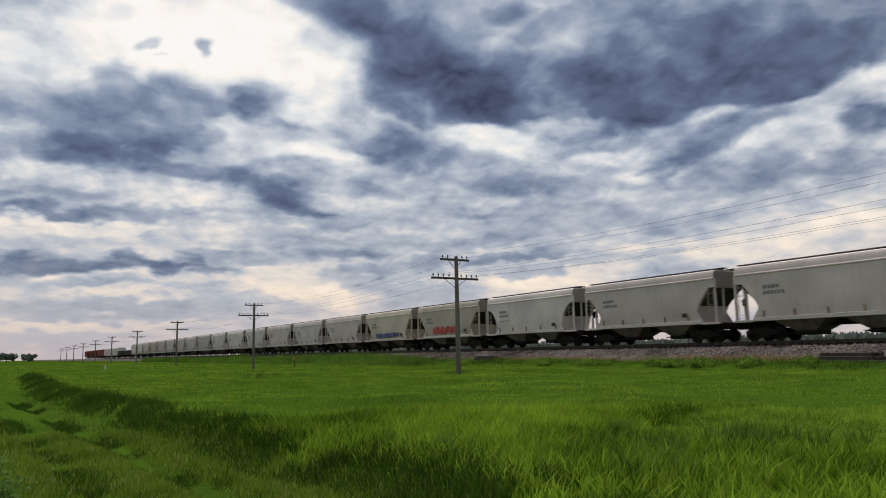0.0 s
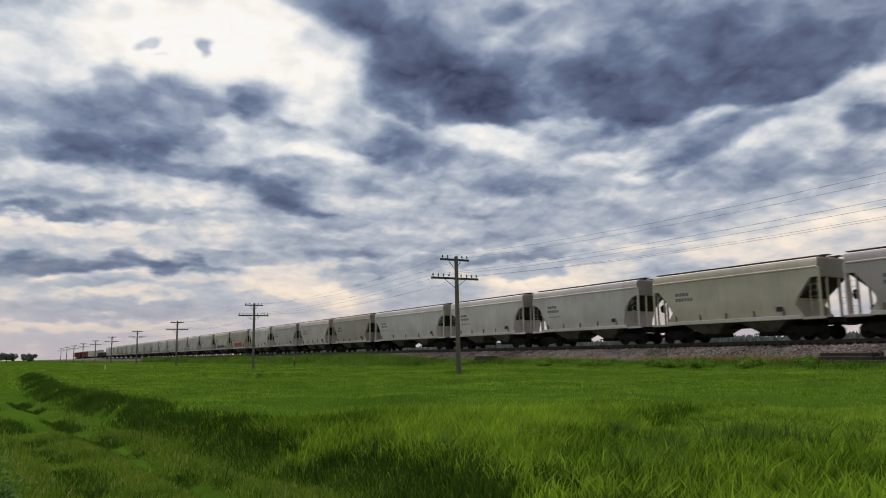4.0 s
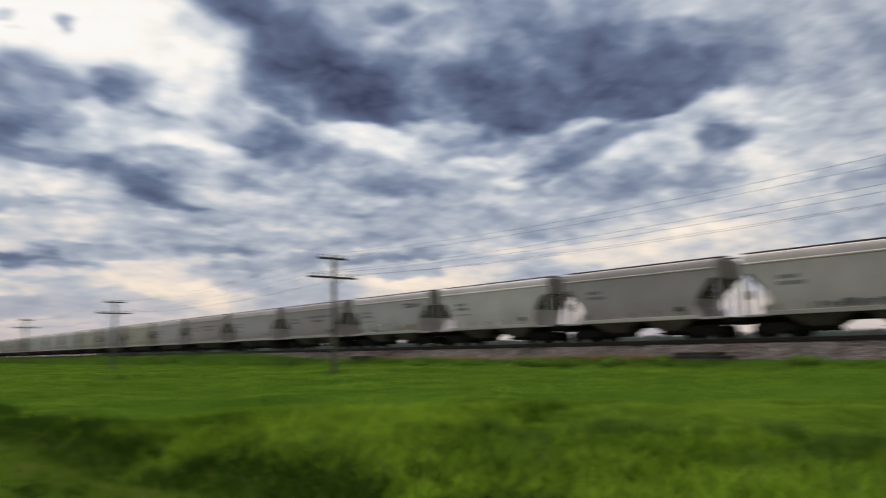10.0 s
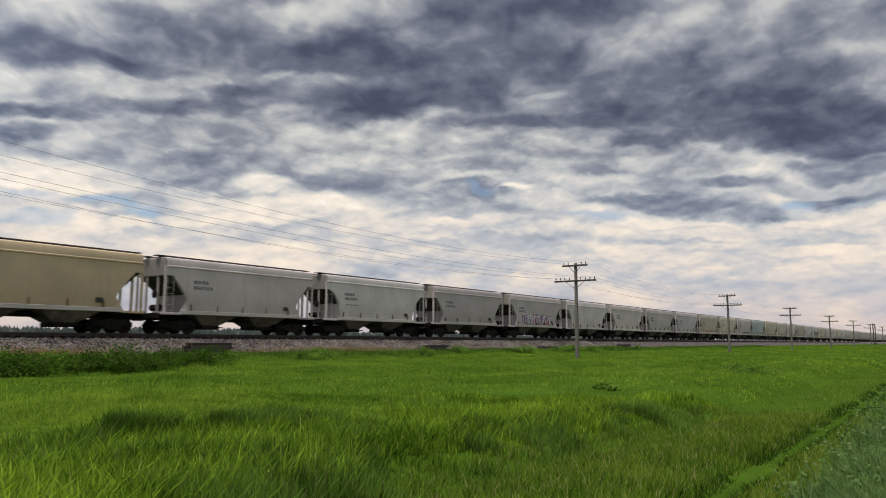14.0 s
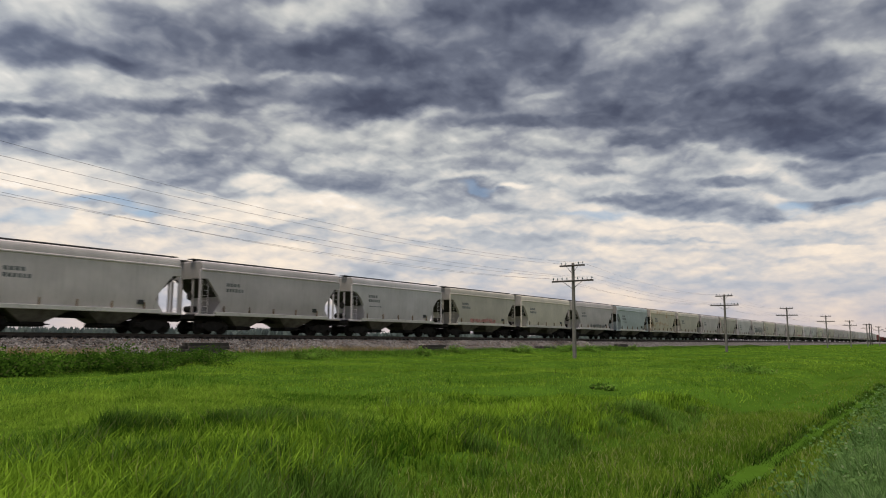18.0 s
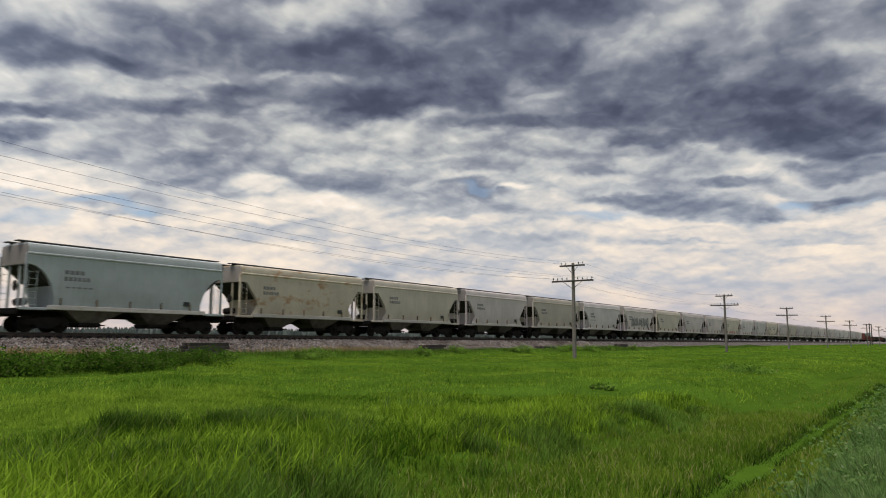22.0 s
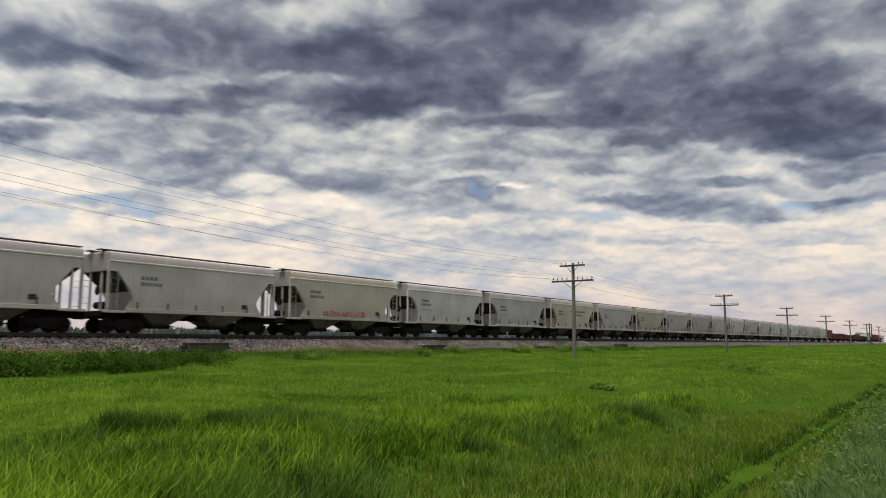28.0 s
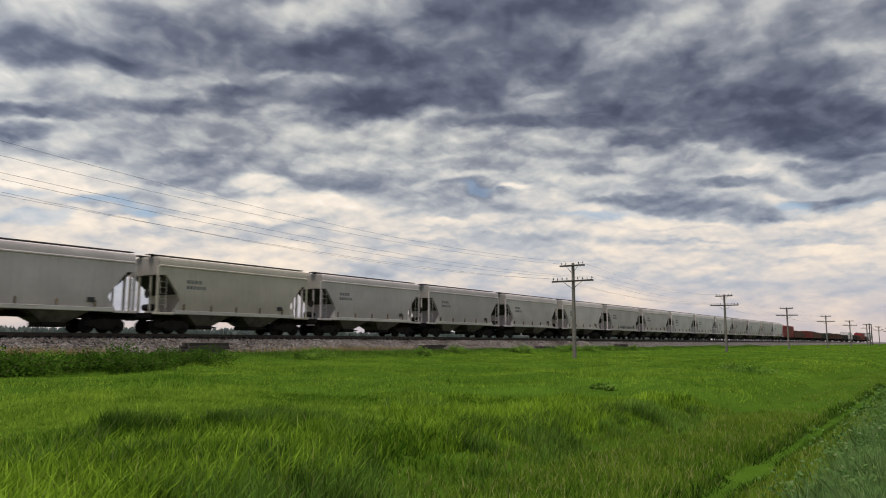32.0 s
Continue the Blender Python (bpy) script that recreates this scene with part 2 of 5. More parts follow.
EAST_GLOW = [
    (22.9, 11.5, 3.5, 0.6, 0, 0.94), (26.2, 11.0, 2.6, 0.5, -3, 0.92), (37.2, 10.4, 3.9, 0.9, 3, 0.94), (34.3, 8.7, 3.3, 0.8, 3, 0.92),
    (43.4, 10.9, 4.1, 0.7, -2, 0.92), (39.8, 9.4, 4.9, 0.5, 3, 0.90), (47.1, 9.9, 2.8, 0.4, 1, 0.84), (33.3, 11.0, 2.5, 0.6, -6, 0.80),
    (29.6, 11.4, 2.4, 0.5, -3, 0.78), (25.3, 8.5, 1.8, 0.7, 5, 0.93), (28.9, 8.0, 1.5, 0.4, 4, 0.92), (23.2, 7.9, 2.1, 0.5, 5, 0.84),
    (54.6, 9.6, 2.8, 0.4, 0, 0.90), (49.9, 8.4, 5.1, 0.6, 1, 0.76), (40.8, 6.8, 1.2, 0.5, 17, 0.92), (57.4, 10.0, 2.3, 0.4, 0, 0.78)]
EAST_FOOT = [
    (53.6, 8.6, 1.9, 0.4, 0, 0.92), (59.2, 8.8, 5.6, 0.6, -1, 0.80), (71.8, 9.2, 5.1, 0.4, -7, 0.88), (66.5, 8.7, 4.9, 0.5, -2, 0.82),
    (74.2, 8.1, 3.3, 0.4, -3, 0.88), (80.6, 8.9, 3.0, 0.4, 0, 0.90), (84.9, 8.8, 2.4, 0.4, 2, 0.86), (81.6, 7.6, 4.0, 0.4, -4, 0.72),
    (84.8, 7.2, 2.1, 0.3, -4, 0.80), (73.0, 7.2, 4.6, 0.4, -2, 0.84), (66.5, 7.0, 2.0, 0.5, -1, 0.90), (63.1, 6.0, 1.5, 0.2, -1, 0.95),
    (60.6, 7.5, 4.1, 0.5, -1, 0.74), (78.5, 5.9, 4.2, 0.3, -2, 0.78), (76.5, 4.4, 11.8, 0.9, -1, 0.76), (54.6, 6.1, 9.2, 0.7, 0, 0.74)]
# holes through which clear air shows: the last number is how clear
BLUE_HOLES = [
    (22.3, 10.4, 2.1, 0.4, -3, 0.50), (28.2, 9.9, 2.7, 0.4, -2, 0.70), (30.2, 9.2, 1.0, 0.4, 4, 0.85), (23.8, 8.7, 1.8, 0.4, 5, 0.45),
    (67.0, 10.1, 3.1, 0.4, -2, 0.60), (80.7, 10.2, 1.1, 0.4, 6, 0.75), (55.7, 12.1, 1.0, 0.3, 0, 0.50), (85.0, 9.7, 1.4, 0.2, -5, 0.30)]
CLOUDS = (WEST_HIGH, WEST_DARK, WEST_RIGHT, WEST_MID, WEST_LEFT, WEST_BAND, WEST_LOW, WEST_FOOT, WEST_SHORE,
          EAST_HIGH, EAST_RIGHT, EAST_MID, EAST_BELT, EAST_LUMP, EAST_BASE, EAST_GLOW, EAST_FOOT)


def srgb(r, g, b):
    """Linear light from a colour as the eye reads it."""
    return tuple((c / 255 / 12.92) if c < 11 else ((c / 255 + 0.055) / 1.055) ** 2.4 for c in (r, g, b))


def build_sky():
    world = bpy.data.worlds.new("world")
    scene.world = world
    world.use_nodes = True
    n = Net(world.node_tree)
    way = n.node("ShaderNodeTexCoord").outputs["Generated"]
    x, y, z = n.node("ShaderNodeSeparateXYZ", {0: way}).outputs
    az0 = n.math("MULTIPLY", n.math("ARCTAN2", x, y), 57.29578)
    el0 = n.math("MULTIPLY", n.math("ARCSINE", z), 57.29578)
    # clouds lie on a high sheet: they flatten and crowd towards the horizon
    zz = n.math("ADD", n.math("MAXIMUM", z, 0.0), 0.30)
    sheet = n.node("ShaderNodeCombineXYZ", {0: n.math("DIVIDE", x, zz), 1: n.math("DIVIDE", y, zz), 2: 0.0}).outputs[0]

    def moved(vec, by, k):
        """vec, pushed about by the colours of a noise."""
        by = n.node("ShaderNodeVectorMath", {0: by, 1: (0.5, 0.5, 0.5)}, operation="SUBTRACT").outputs[0]
        return n.node("ShaderNodeVectorMath", {0: by, 1: k, 2: vec}, operation="MULTIPLY_ADD").outputs[0]

    # uneven outlines: broad swells and small puffs
    at = n.node("ShaderNodeCombineXYZ", {0: az0, 1: el0, 2: 0.0}).outputs[0]
    at = moved(at, n.noise(sheet, 3.4, 3, 0.5, out=1), (7.0, 3.6, 0.0))
    at = moved(at, n.noise(sheet, 10.0, 4, 0.5, out=1), (2.6, 1.8, 0.0))
    ax, ay, _ = n.node("ShaderNodeSeparateXYZ", {0: at}).outputs
    # a plain grey sheet first, darker overhead, with soft swells
    tone = n.ramp(n.math("DIVIDE", el0, 40.0, clamp=True), [(0.0, (0.80,) * 3), (0.15, (0.80,) * 3), (0.3, (0.72,) * 3), (0.5, (0.60,) * 3), (0.75, (0.52,) * 3), (1.0, (0.52,) * 3)])
    tone = n.math("ADD", tone, n.math("MULTIPLY", n.math("SUBTRACT", n.noise(sheet, 2.2, 6, 0.55), 0.5), 0.9))

    def lay(tone, spot, share):
        """Lay one cloud over the rest: soft at the rim, share of its own lightness in the middle."""
        a, e, ra, re, slant, light = spot
        q = n.node("ShaderNodeCombineXYZ", {0: ax, 1: ay, 2: tone}).outputs[0]
        p = n.node("ShaderNodeMapping", {"Vector": q, "Location": (a, e, 0), "Rotation": (0, 0, radians(slant)), "Scale": (ra * 1.6, re * 1.6, 1e6)}, vector_type="TEXTURE").outputs[0]
        g = n.node("ShaderNodeTexGradient", {0: p}, gradient_type="SPHERICAL").outputs["Fac"]
        f = n.node("ShaderNodeMapRange", {0: g, 1: 0.0, 2: 0.75, 3: 0.0, 4: share}, interpolation_type="SMOOTHSTEP").outputs[0]
        return n.node("ShaderNodeMix", {0: f, 2: tone, 3: light}, data_type="FLOAT").outputs[0]

    for spots in CLOUDS:
        for spot in spots:
            tone = lay(tone, spot, 0.92)
    # curdled detail, lit from the sun's side
    near = n.noise(sheet, 6.0, 5, 0.5)
    side = n.node("ShaderNodeVectorMath", {0: sheet, 1: (-0.030, -0.010, 0.0)}, operation="ADD").outputs[0]
    relief = n.math("SUBTRACT", n.noise(side, 6.0, 5, 0.5), near)
    puffs = n.node("ShaderNodeTexVoronoi", {"Vector": moved(sheet, n.noise(sheet, 9.0, 3, 0.5, out=1), (0.16, 0.16, 0.0)), "Scale": 10.0, "Detail": 2.0, "Roughness": 0.5, "Smoothness": 0.5},
                   feature="SMOOTH_F1", voronoi_dimensions="2D").outputs["Distance"]
    far = n.math("MULTIPLY", n.math("ADD", el0, 4.0), 0.06, clamp=True)
    detail = n.math("ADD", n.math("MULTIPLY", n.math("SUBTRACT", near, 0.5), -0.22), n.math("MULTIPLY", relief, 0.34))
    detail = n.math("ADD", detail, n.math("MULTIPLY", n.math("SUBTRACT", 0.68, puffs), 0.15))
    tone = n.math("ADD", n.math("ADD", tone, n.math("MULTIPLY", n.math("SUBTRACT", n.math("MINIMUM", el0, 40.0), 9.0), 0.0022)), n.math("MULTIPLY", detail, far), clamp=True)
    # slate blue towards the sun in the west, greyer in the east, warm and hazy low down
    west = n.ramp(tone, [(0.18, srgb(60, 67, 94)), (0.30, srgb(88, 97, 124)), (0.42, srgb(106, 120, 148)), (0.56, srgb(146, 158, 180)), (0.70, srgb(188, 196, 208)), (0.84, srgb(230, 232, 234)), (0.95, srgb(255, 249, 242)), (1.0, srgb(255, 253, 250))])
    east = n.ramp(tone, [(0.18, srgb(62, 66, 84)), (0.32, srgb(80, 86, 104)), (0.45, srgb(108, 114, 130)), (0.58, srgb(146, 150, 160)), (0.70, srgb(188, 190, 190)), (0.84, srgb(226, 223, 216)), (0.95, srgb(248, 240, 230)), (1.0, srgb(255, 250, 244))])
    col = n.mix(n.math("DIVIDE", n.math("ADD", az0, 35.0), 70.0, clamp=True), west, east)
    low = n.ramp(n.math("DIVIDE", el0, 16.0, clamp=True), [(0.0, (1, 1, 1)), (0.3, (0.85,) * 3), (0.65, (0.45,) * 3), (1.0, (0, 0, 0))])
    warm = n.ramp(tone, [(0.30, srgb(84, 94, 122)), (0.45, srgb(118, 130, 152)), (0.60, srgb(158, 166, 180)), (0.72, srgb(186, 190, 199)), (0.82, srgb(224, 213, 205)), (0.92, srgb(251, 232, 210)), (1.0, srgb(255, 242, 224))])
    col = n.mix(low, col, warm)
    # clear air in the holes
    air = n.node("ShaderNodeTexSky", {}, sky_type="NISHITA", sun_disc=False, sun_elevation=radians(SUN_EL), sun_rotation=radians(SUN_AZ)).outputs[0]
    air = n.mix(1.0, air, (0.12, 0.12, 0.12, 1), "MULTIPLY")
    clear = 0.0
    for spot in BLUE_HOLES:
        clear = lay(clear, spot, 0.9)
    col = n.mix(clear, col, air)
    # shafts of light fan out below the sun
    da, de = n.math("SUBTRACT", az0, SUN_AZ - 4.0), n.math("SUBTRACT", 21.0, el0)
    fan = n.math("ARCTAN2", da, de)
    shaft = n.math("MULTIPLY", n.math("SUBTRACT", n.noise(n.node("ShaderNodeCombineXYZ", {0: n.math("MULTIPLY", fan, 9.0), 1: 3.3, 2: 0.0}).outputs[0], 1.0, 3, 0.5), 0.45), 1.2, clamp=True)
    for middle, spread_, light in ((0.60, 0.05, 1.0), (0.74, 0.035, 0.8), (0.47, 0.025, 0.4), (-0.56, 0.03, 0.6)):
        q = n.math("POWER", n.math("DIVIDE", n.math("SUBTRACT", fan, middle), spread_), 2.0)
        shaft = n.math("ADD", shaft, n.math("MULTIPLY", n.math("EXPONENT", n.math("MULTIPLY", q, -1.0)), light), clamp=True)
    reach = n.math("MULTIPLY", n.math("DIVIDE", n.math("SUBTRACT", 8.0, el0), 5.0, clamp=True), n.math("EXPONENT", n.math("MULTIPLY", n.math("POWER", n.math("DIVIDE", da, 24.0), 2.0), -1.0)))
    col = n.mix(n.math("MULTIPLY", n.math("MULTIPLY", shaft, reach), 0.5), col, (*srgb(240, 226, 212), 1))
    haze = n.ramp(n.math("DIVIDE", el0, 5.0, clamp=True), [(0.0, (0.75,) * 3), (0.5, (0.3,) * 3), (1.0, (0, 0, 0))])
    col = n.mix(haze, col, (*srgb(196, 182, 184), 1))
    # below the horizon: the dull green of the land
    col = n.mix(n.math("GREATER_THAN", z, -0.002), (0.05, 0.09, 0.02, 1), col)
    n.node("ShaderNodeOutputWorld", {0: n.node("ShaderNodeBackground", {0: col, 1: 0.6}).outputs[0]})
    s = Vector((math.sin(radians(SUN_AZ)) * math.cos(radians(SUN_EL)), math.cos(radians(SUN_AZ)) * math.cos(radians(SUN_EL)), math.sin(radians(SUN_EL))))
    sun = new("sun", bpy.data.lights.new("sun", "SUN"))
    sun.data.energy, sun.data.angle, sun.data.color = 2.1, radians(25), (1.0, 0.93, 0.83)
    sun.matrix_world = look(s * 50, (0, 0, 0))


build_sky()


# ---- materials ----
def material(name, base, rough=0.6, metal=0.0, vary=0.25, scale=6.0, bump=0.0, bump_scale=40.0, stain=None, stain_at=(0.55, 0.75), stain_scale=(1, 1, 1),
             by_object=0.0, translucent=0.0, spec=0.5):
    """Base colour with fine grain, broad blotches, an optional stain colour and relief."""
    m = bpy.data.materials.new(name)
    m.use_nodes = True
    n = Net(m.node_tree)
    co = n.node("ShaderNodeTexCoord").outputs["Object"]
    broad = n.noise(co, scale * 0.22, 4, 0.6)
    grain = n.noise(co, scale * 3.1, 5, 0.65)
    f = n.math("ADD", n.math("MULTIPLY", broad, 0.6), n.math("MULTIPLY", grain, 0.4))
    dark, light = [tuple(max(0.0, c * k) for c in base) for k in (1 - vary, 1 + vary)]
    col = n.ramp(f, [(0.32, dark), (0.68, light)])
    if by_object:
        r = n.node("ShaderNodeObjectInfo").outputs["Random"]
        k = n.math("ADD", 1 - by_object, n.math("MULTIPLY", r, 2 * by_object))
        col = n.mix(1.0, col, n.node("ShaderNodeCombineColor", {0: k, 1: k, 2: k}).outputs[0], "MULTIPLY")
    if stain:
        mp = n.node("ShaderNodeMapping", {"Vector": co, "Scale": stain_scale}).outputs[0]
        sm = n.noise(mp, 1.0, 6, 0.62)
        sm = n.ramp(sm, [(stain_at[0], (0, 0, 0)), (stain_at[1], (1, 1, 1))])
        col = n.mix(sm, col, (*stain, 1))
    ins = {"Base Color": col, "Metallic": metal, "Specular IOR Level": spec,
           "Roughness": n.math("ADD", rough - 0.08, n.math("MULTIPLY", grain, 0.16))}
    if bump:
        b = n.noise(co, bump_scale, 4, 0.6)
        ins["Normal"] = n.node("ShaderNodeBump", {"Strength": bump, "Distance": 0.02, "Height": b}).outputs[0]
    if spec == 0.0:
        sh = n.node("ShaderNodeBsdfDiffuse", {"Color": col, "Roughness": 0.5, **({"Normal": ins["Normal"]} if bump else {})}).outputs[0]
    else:
        sh = n.node("ShaderNodeBsdfPrincipled", ins).outputs[0]
    if translucent:
        t = n.node("ShaderNodeBsdfTranslucent", {"Color": col}).outputs[0]
        sh = n.node("ShaderNodeMixShader", {0: translucent, 1: sh, 2: t}).outputs[0]
    n.node("ShaderNodeOutputMaterial", {0: sh})
    return m


def grass_material(name, lo, hi, dry, dry_share=0.12, translucent=0.35):
    m = bpy.data.materials.new(name)
    m.use_nodes = True
    n = Net(m.node_tree)
    co = n.node("ShaderNodeTexCoord").outputs["Object"]
    isl = n.node("ShaderNodeNewGeometry").outputs["Random Per Island"]
    patch = n.math("ADD", n.math("MULTIPLY", n.noise(co, 0.22, 4, 0.6), 0.55), n.math("MULTIPLY", n.noise(co, 1.1, 3, 0.55), 0.45))
    f = n.math("ADD", n.math("MULTIPLY", n.math("SUBTRACT", patch, 0.5), 3.6), n.math("ADD", n.math("MULTIPLY", isl, 0.75), 0.16), clamp=True)
    col = n.mix(f, (*lo, 1), (*hi, 1))
    isd = n.math("LESS_THAN", n.math("FRACT", n.math("MULTIPLY", isl, 37.0)), dry_share)
    col = n.mix(n.math("MULTIPLY", isd, 0.75), col, (*dry, 1))
    p = n.node("ShaderNodeBsdfDiffuse", {"Color": col, "Roughness": 0.3}).outputs[0]
    t = n.node("ShaderNodeBsdfTranslucent", {"Color": col}).outputs[0]
    n.node("ShaderNodeOutputMaterial", {0: n.node("ShaderNodeMixShader", {0: translucent, 1: p, 2: t}).outputs[0]})
    return m


RUST = (0.20, 0.085, 0.03)
M_GRASS = grass_material("grass_blade", (0.05, 0.12, 0.009), (0.32, 0.48, 0.042), (0.24, 0.26, 0.07), 0.05)
M_LAWN = grass_material("field_blade", (0.07, 0.16, 0.014), (0.31, 0.45, 0.05), (0.25, 0.28, 0.07), 0.03)
M_TALL = grass_material("tall_grass_blade", (0.035, 0.08, 0.010), (0.19, 0.33, 0.05), (0.18, 0.19, 0.07), 0.08)
# darker blades: the west bank's shade is in the colour; dark weeds share it
M_DARK_GRASS = grass_material("sedge_blade", (0.02, 0.052, 0.006), (0.07, 0.14, 0.017), (0.10, 0.11, 0.04), 0.12)
M_PATH = grass_material("path_blade", (0.07, 0.145, 0.012), (0.21, 0.30, 0.036), (0.34, 0.33, 0.12), 0.13)
M_WEED = grass_material("weed_leaf", (0.06, 0.13, 0.03), (0.20, 0.31, 0.10), (0.27, 0.32, 0.17), 0.06)
M_DRY = grass_material("dry_grass", (0.26, 0.19, 0.08), (0.42, 0.32, 0.16), (0.15, 0.16, 0.05), 0.2)
M_SOIL = material("turf", (0.055, 0.108, 0.011), 0.9, vary=0.3, scale=1.4, bump=0.8, bump_scale=7, stain=(0.035, 0.075, 0.009), stain_at=(0.45, 0.75), stain_scale=(0.25, 0.25, 0.25), spec=0.0)
M_BALLAST = material("ballast", (0.145, 0.13, 0.125), 0.9, vary=0.8, scale=9, bump=1.0, bump_scale=14, stain=(0.06, 0.05, 0.047), stain_at=(0.48, 0.62), stain_scale=(3.5, 3.5, 3.5), spec=0.0)
# oily stone, darkened further to hold the shadow below the train
M_CRIB = material("oiled_ballast", (0.035, 0.03, 0.027), 0.9, vary=0.6, scale=9, bump=1.0, bump_scale=14, spec=0.0)
M_STONE = grass_material("crushed_stone", (0.05, 0.043, 0.04), (0.34, 0.30, 0.28), (0.19, 0.12, 0.09), 0.15, 0.0)
M_TIE = material("creosoted_wood", (0.045, 0.036, 0.03), 0.85, vary=0.4, scale=9, bump=0.5, by_object=0.35)
M_RAIL = material("rail_steel", (0.05, 0.036, 0.028), 0.6, 0.3, scale=8, vary=0.35)
M_POLE = material("weathered_pole", (0.17, 0.152, 0.132), 0.85, vary=0.35, scale=5, bump=0.6, bump_scale=30, stain=(0.07, 0.06, 0.05), stain_at=(0.5, 0.75), stain_scale=(9, 9, 0.5))
M_ARM = material("dark_crossarm", (0.06, 0.05, 0.043), 0.85, vary=0.35, bump=0.4)
M_GLASS = material("insulator_glass", (0.05, 0.09, 0.09), 0.15, vary=0.1)
M_WIRE = material("wire", (0.07, 0.07, 0.075), 0.5, 0.7, vary=0.2)
M_IRON = material("black_running_gear", (0.016, 0.014, 0.013), 0.85, 0.0, spec=0.15, vary=0.45, scale=7, stain=(0.035, 0.022, 0.014), stain_at=(0.55, 0.8), stain_scale=(2, 2, 2), by_object=0.3)
M_BOARD = material("roof_walk", (0.055, 0.052, 0.05), 0.7, 0.3, vary=0.4)
M_MARK = material("stencil_paint", (0.19, 0.185, 0.185), 0.7, vary=0.45, scale=3)
M_WHITE = material("white_paint", (0.72, 0.70, 0.66), 0.6, vary=0.15)
M_ORANGE = material("orange_paint", (0.55, 0.12, 0.03), 0.55, vary=0.3)
M_RED = material("red_paint", (0.40, 0.035, 0.04), 0.55, vary=0.3)
M_BLUE = material("blue_paint", (0.06, 0.09, 0.30), 0.55, vary=0.3)
M_BLACK = material("black_paint", (0.02, 0.02, 0.022), 0.55, vary=0.3)
M_PINK = material("pink_paint", (0.50, 0.22, 0.20), 0.55, vary=0.3)
M_YELLOW = material("yellow_paint", (0.55, 0.38, 0.08), 0.6, vary=0.3)


def paint(name, base, rust=0.66, dirt=None):
    """Weathered car paint: streaks run down, rust blooms, road dirt."""
    m = bpy.data.materials.new(name)
    m.use_nodes = True
    n = Net(m.node_tree)
    co = n.node("ShaderNodeTexCoord").outputs["Object"]
    r = n.node("ShaderNodeObjectInfo").outputs["Random"]
    off = n.node("ShaderNodeCombineXYZ", {0: n.math("MULTIPLY", r, 97.0), 1: 0.0, 2: n.math("MULTIPLY", r, 31.0)}).outputs[0]
    co = n.node("ShaderNodeVectorMath", {0: co, 1: off}, operation="ADD").outputs[0]
    k = n.math("ADD", 0.84, n.math("MULTIPLY", r, 0.3))
    tint = n.node("ShaderNodeCombineColor", {0: k, 1: k, 2: n.math("SUBTRACT", k, n.math("MULTIPLY", r, 0.05))}).outputs[0]
    broad = n.noise(co, 0.5, 5, 0.6)
    col = n.ramp(broad, [(0.3, tuple(c * 0.84 for c in base)), (0.7, tuple(min(1, c * 1.10) for c in base))])
    col = n.mix(1.0, col, tint, "MULTIPLY")
    streak = n.noise(n.node("ShaderNodeMapping", {"Vector": co, "Scale": (3.2, 3.2, 0.22)}).outputs[0], 1.6, 5, 0.65)
    streak = n.ramp(streak, [(0.50, (0, 0, 0)), (0.78, (1, 1, 1))])
    col = n.mix(n.math("MULTIPLY", streak, 0.30), col, (*(dirt or (0.23, 0.20, 0.175)), 1))
    bloom = n.noise(n.node("ShaderNodeMapping", {"Vector": co, "Scale": (0.6, 0.6, 0.9)}).outputs[0], 1.1, 8, 0.68)
    bloom = n.ramp(bloom, [(rust, (0, 0, 0)), (min(0.99, rust + 0.10), (1, 1, 1))])
    col = n.mix(n.math("MULTIPLY", bloom, 0.8), col, (0.37, 0.165, 0.055, 1))
    speck = n.noise(co, 9.0, 6, 0.7)
    speck = n.ramp(speck, [(0.66, (0, 0, 0)), (0.74, (1, 1, 1))])
    col = n.mix(n.math("MULTIPLY", speck, 0.5), col, (*RUST, 1))
    bmp = n.node("ShaderNodeBump", {"Strength": 0.25, "Distance": 0.03, "Height": n.noise(co, 1.7, 3, 0.5)}).outputs[0]
    p = n.node("ShaderNodeBsdfPrincipled", {"Base Color": col, "Roughness": n.math("ADD", 0.55, n.math("MULTIPLY", broad, 0.2)), "Specular IOR Level": 0.3, "Normal": bmp})
    n.node("ShaderNodeOutputMaterial", {0: p.outputs[0]})
    return m


P_GREY = paint("grey_car_paint", (0.58, 0.505, 0.51))
P_PALE = paint("pale_grey_car_paint", (0.64, 0.575, 0.59), 0.72)
P_BEIGE = paint("beige_car_paint", (0.56, 0.49, 0.43), 0.68)
P_END = paint("grimy_end_paint", (0.30, 0.27, 0.25), 0.68)
P_TAN = paint("tan_car_paint", (0.60, 0.46, 0.31), 0.66)
P_BLUISH = paint("bluish_grey_car_paint", (0.43, 0.46, 0.48), 0.72)
P_RUSTY = paint("rusty_car_paint", (0.60, 0.52, 0.42), 0.53)
P_RED = paint("red_boxcar_paint", (0.23, 0.028, 0.028), 0.74, (0.08, 0.04, 0.03))
P_BROWN = paint("brown_gondola_paint", (0.12, 0.045, 0.032), 0.6, (0.05, 0.03, 0.02))
P_BLACK = paint("black_gondola_paint", (0.03, 0.026, 0.024), 0.66, (0.06, 0.05, 0.04))


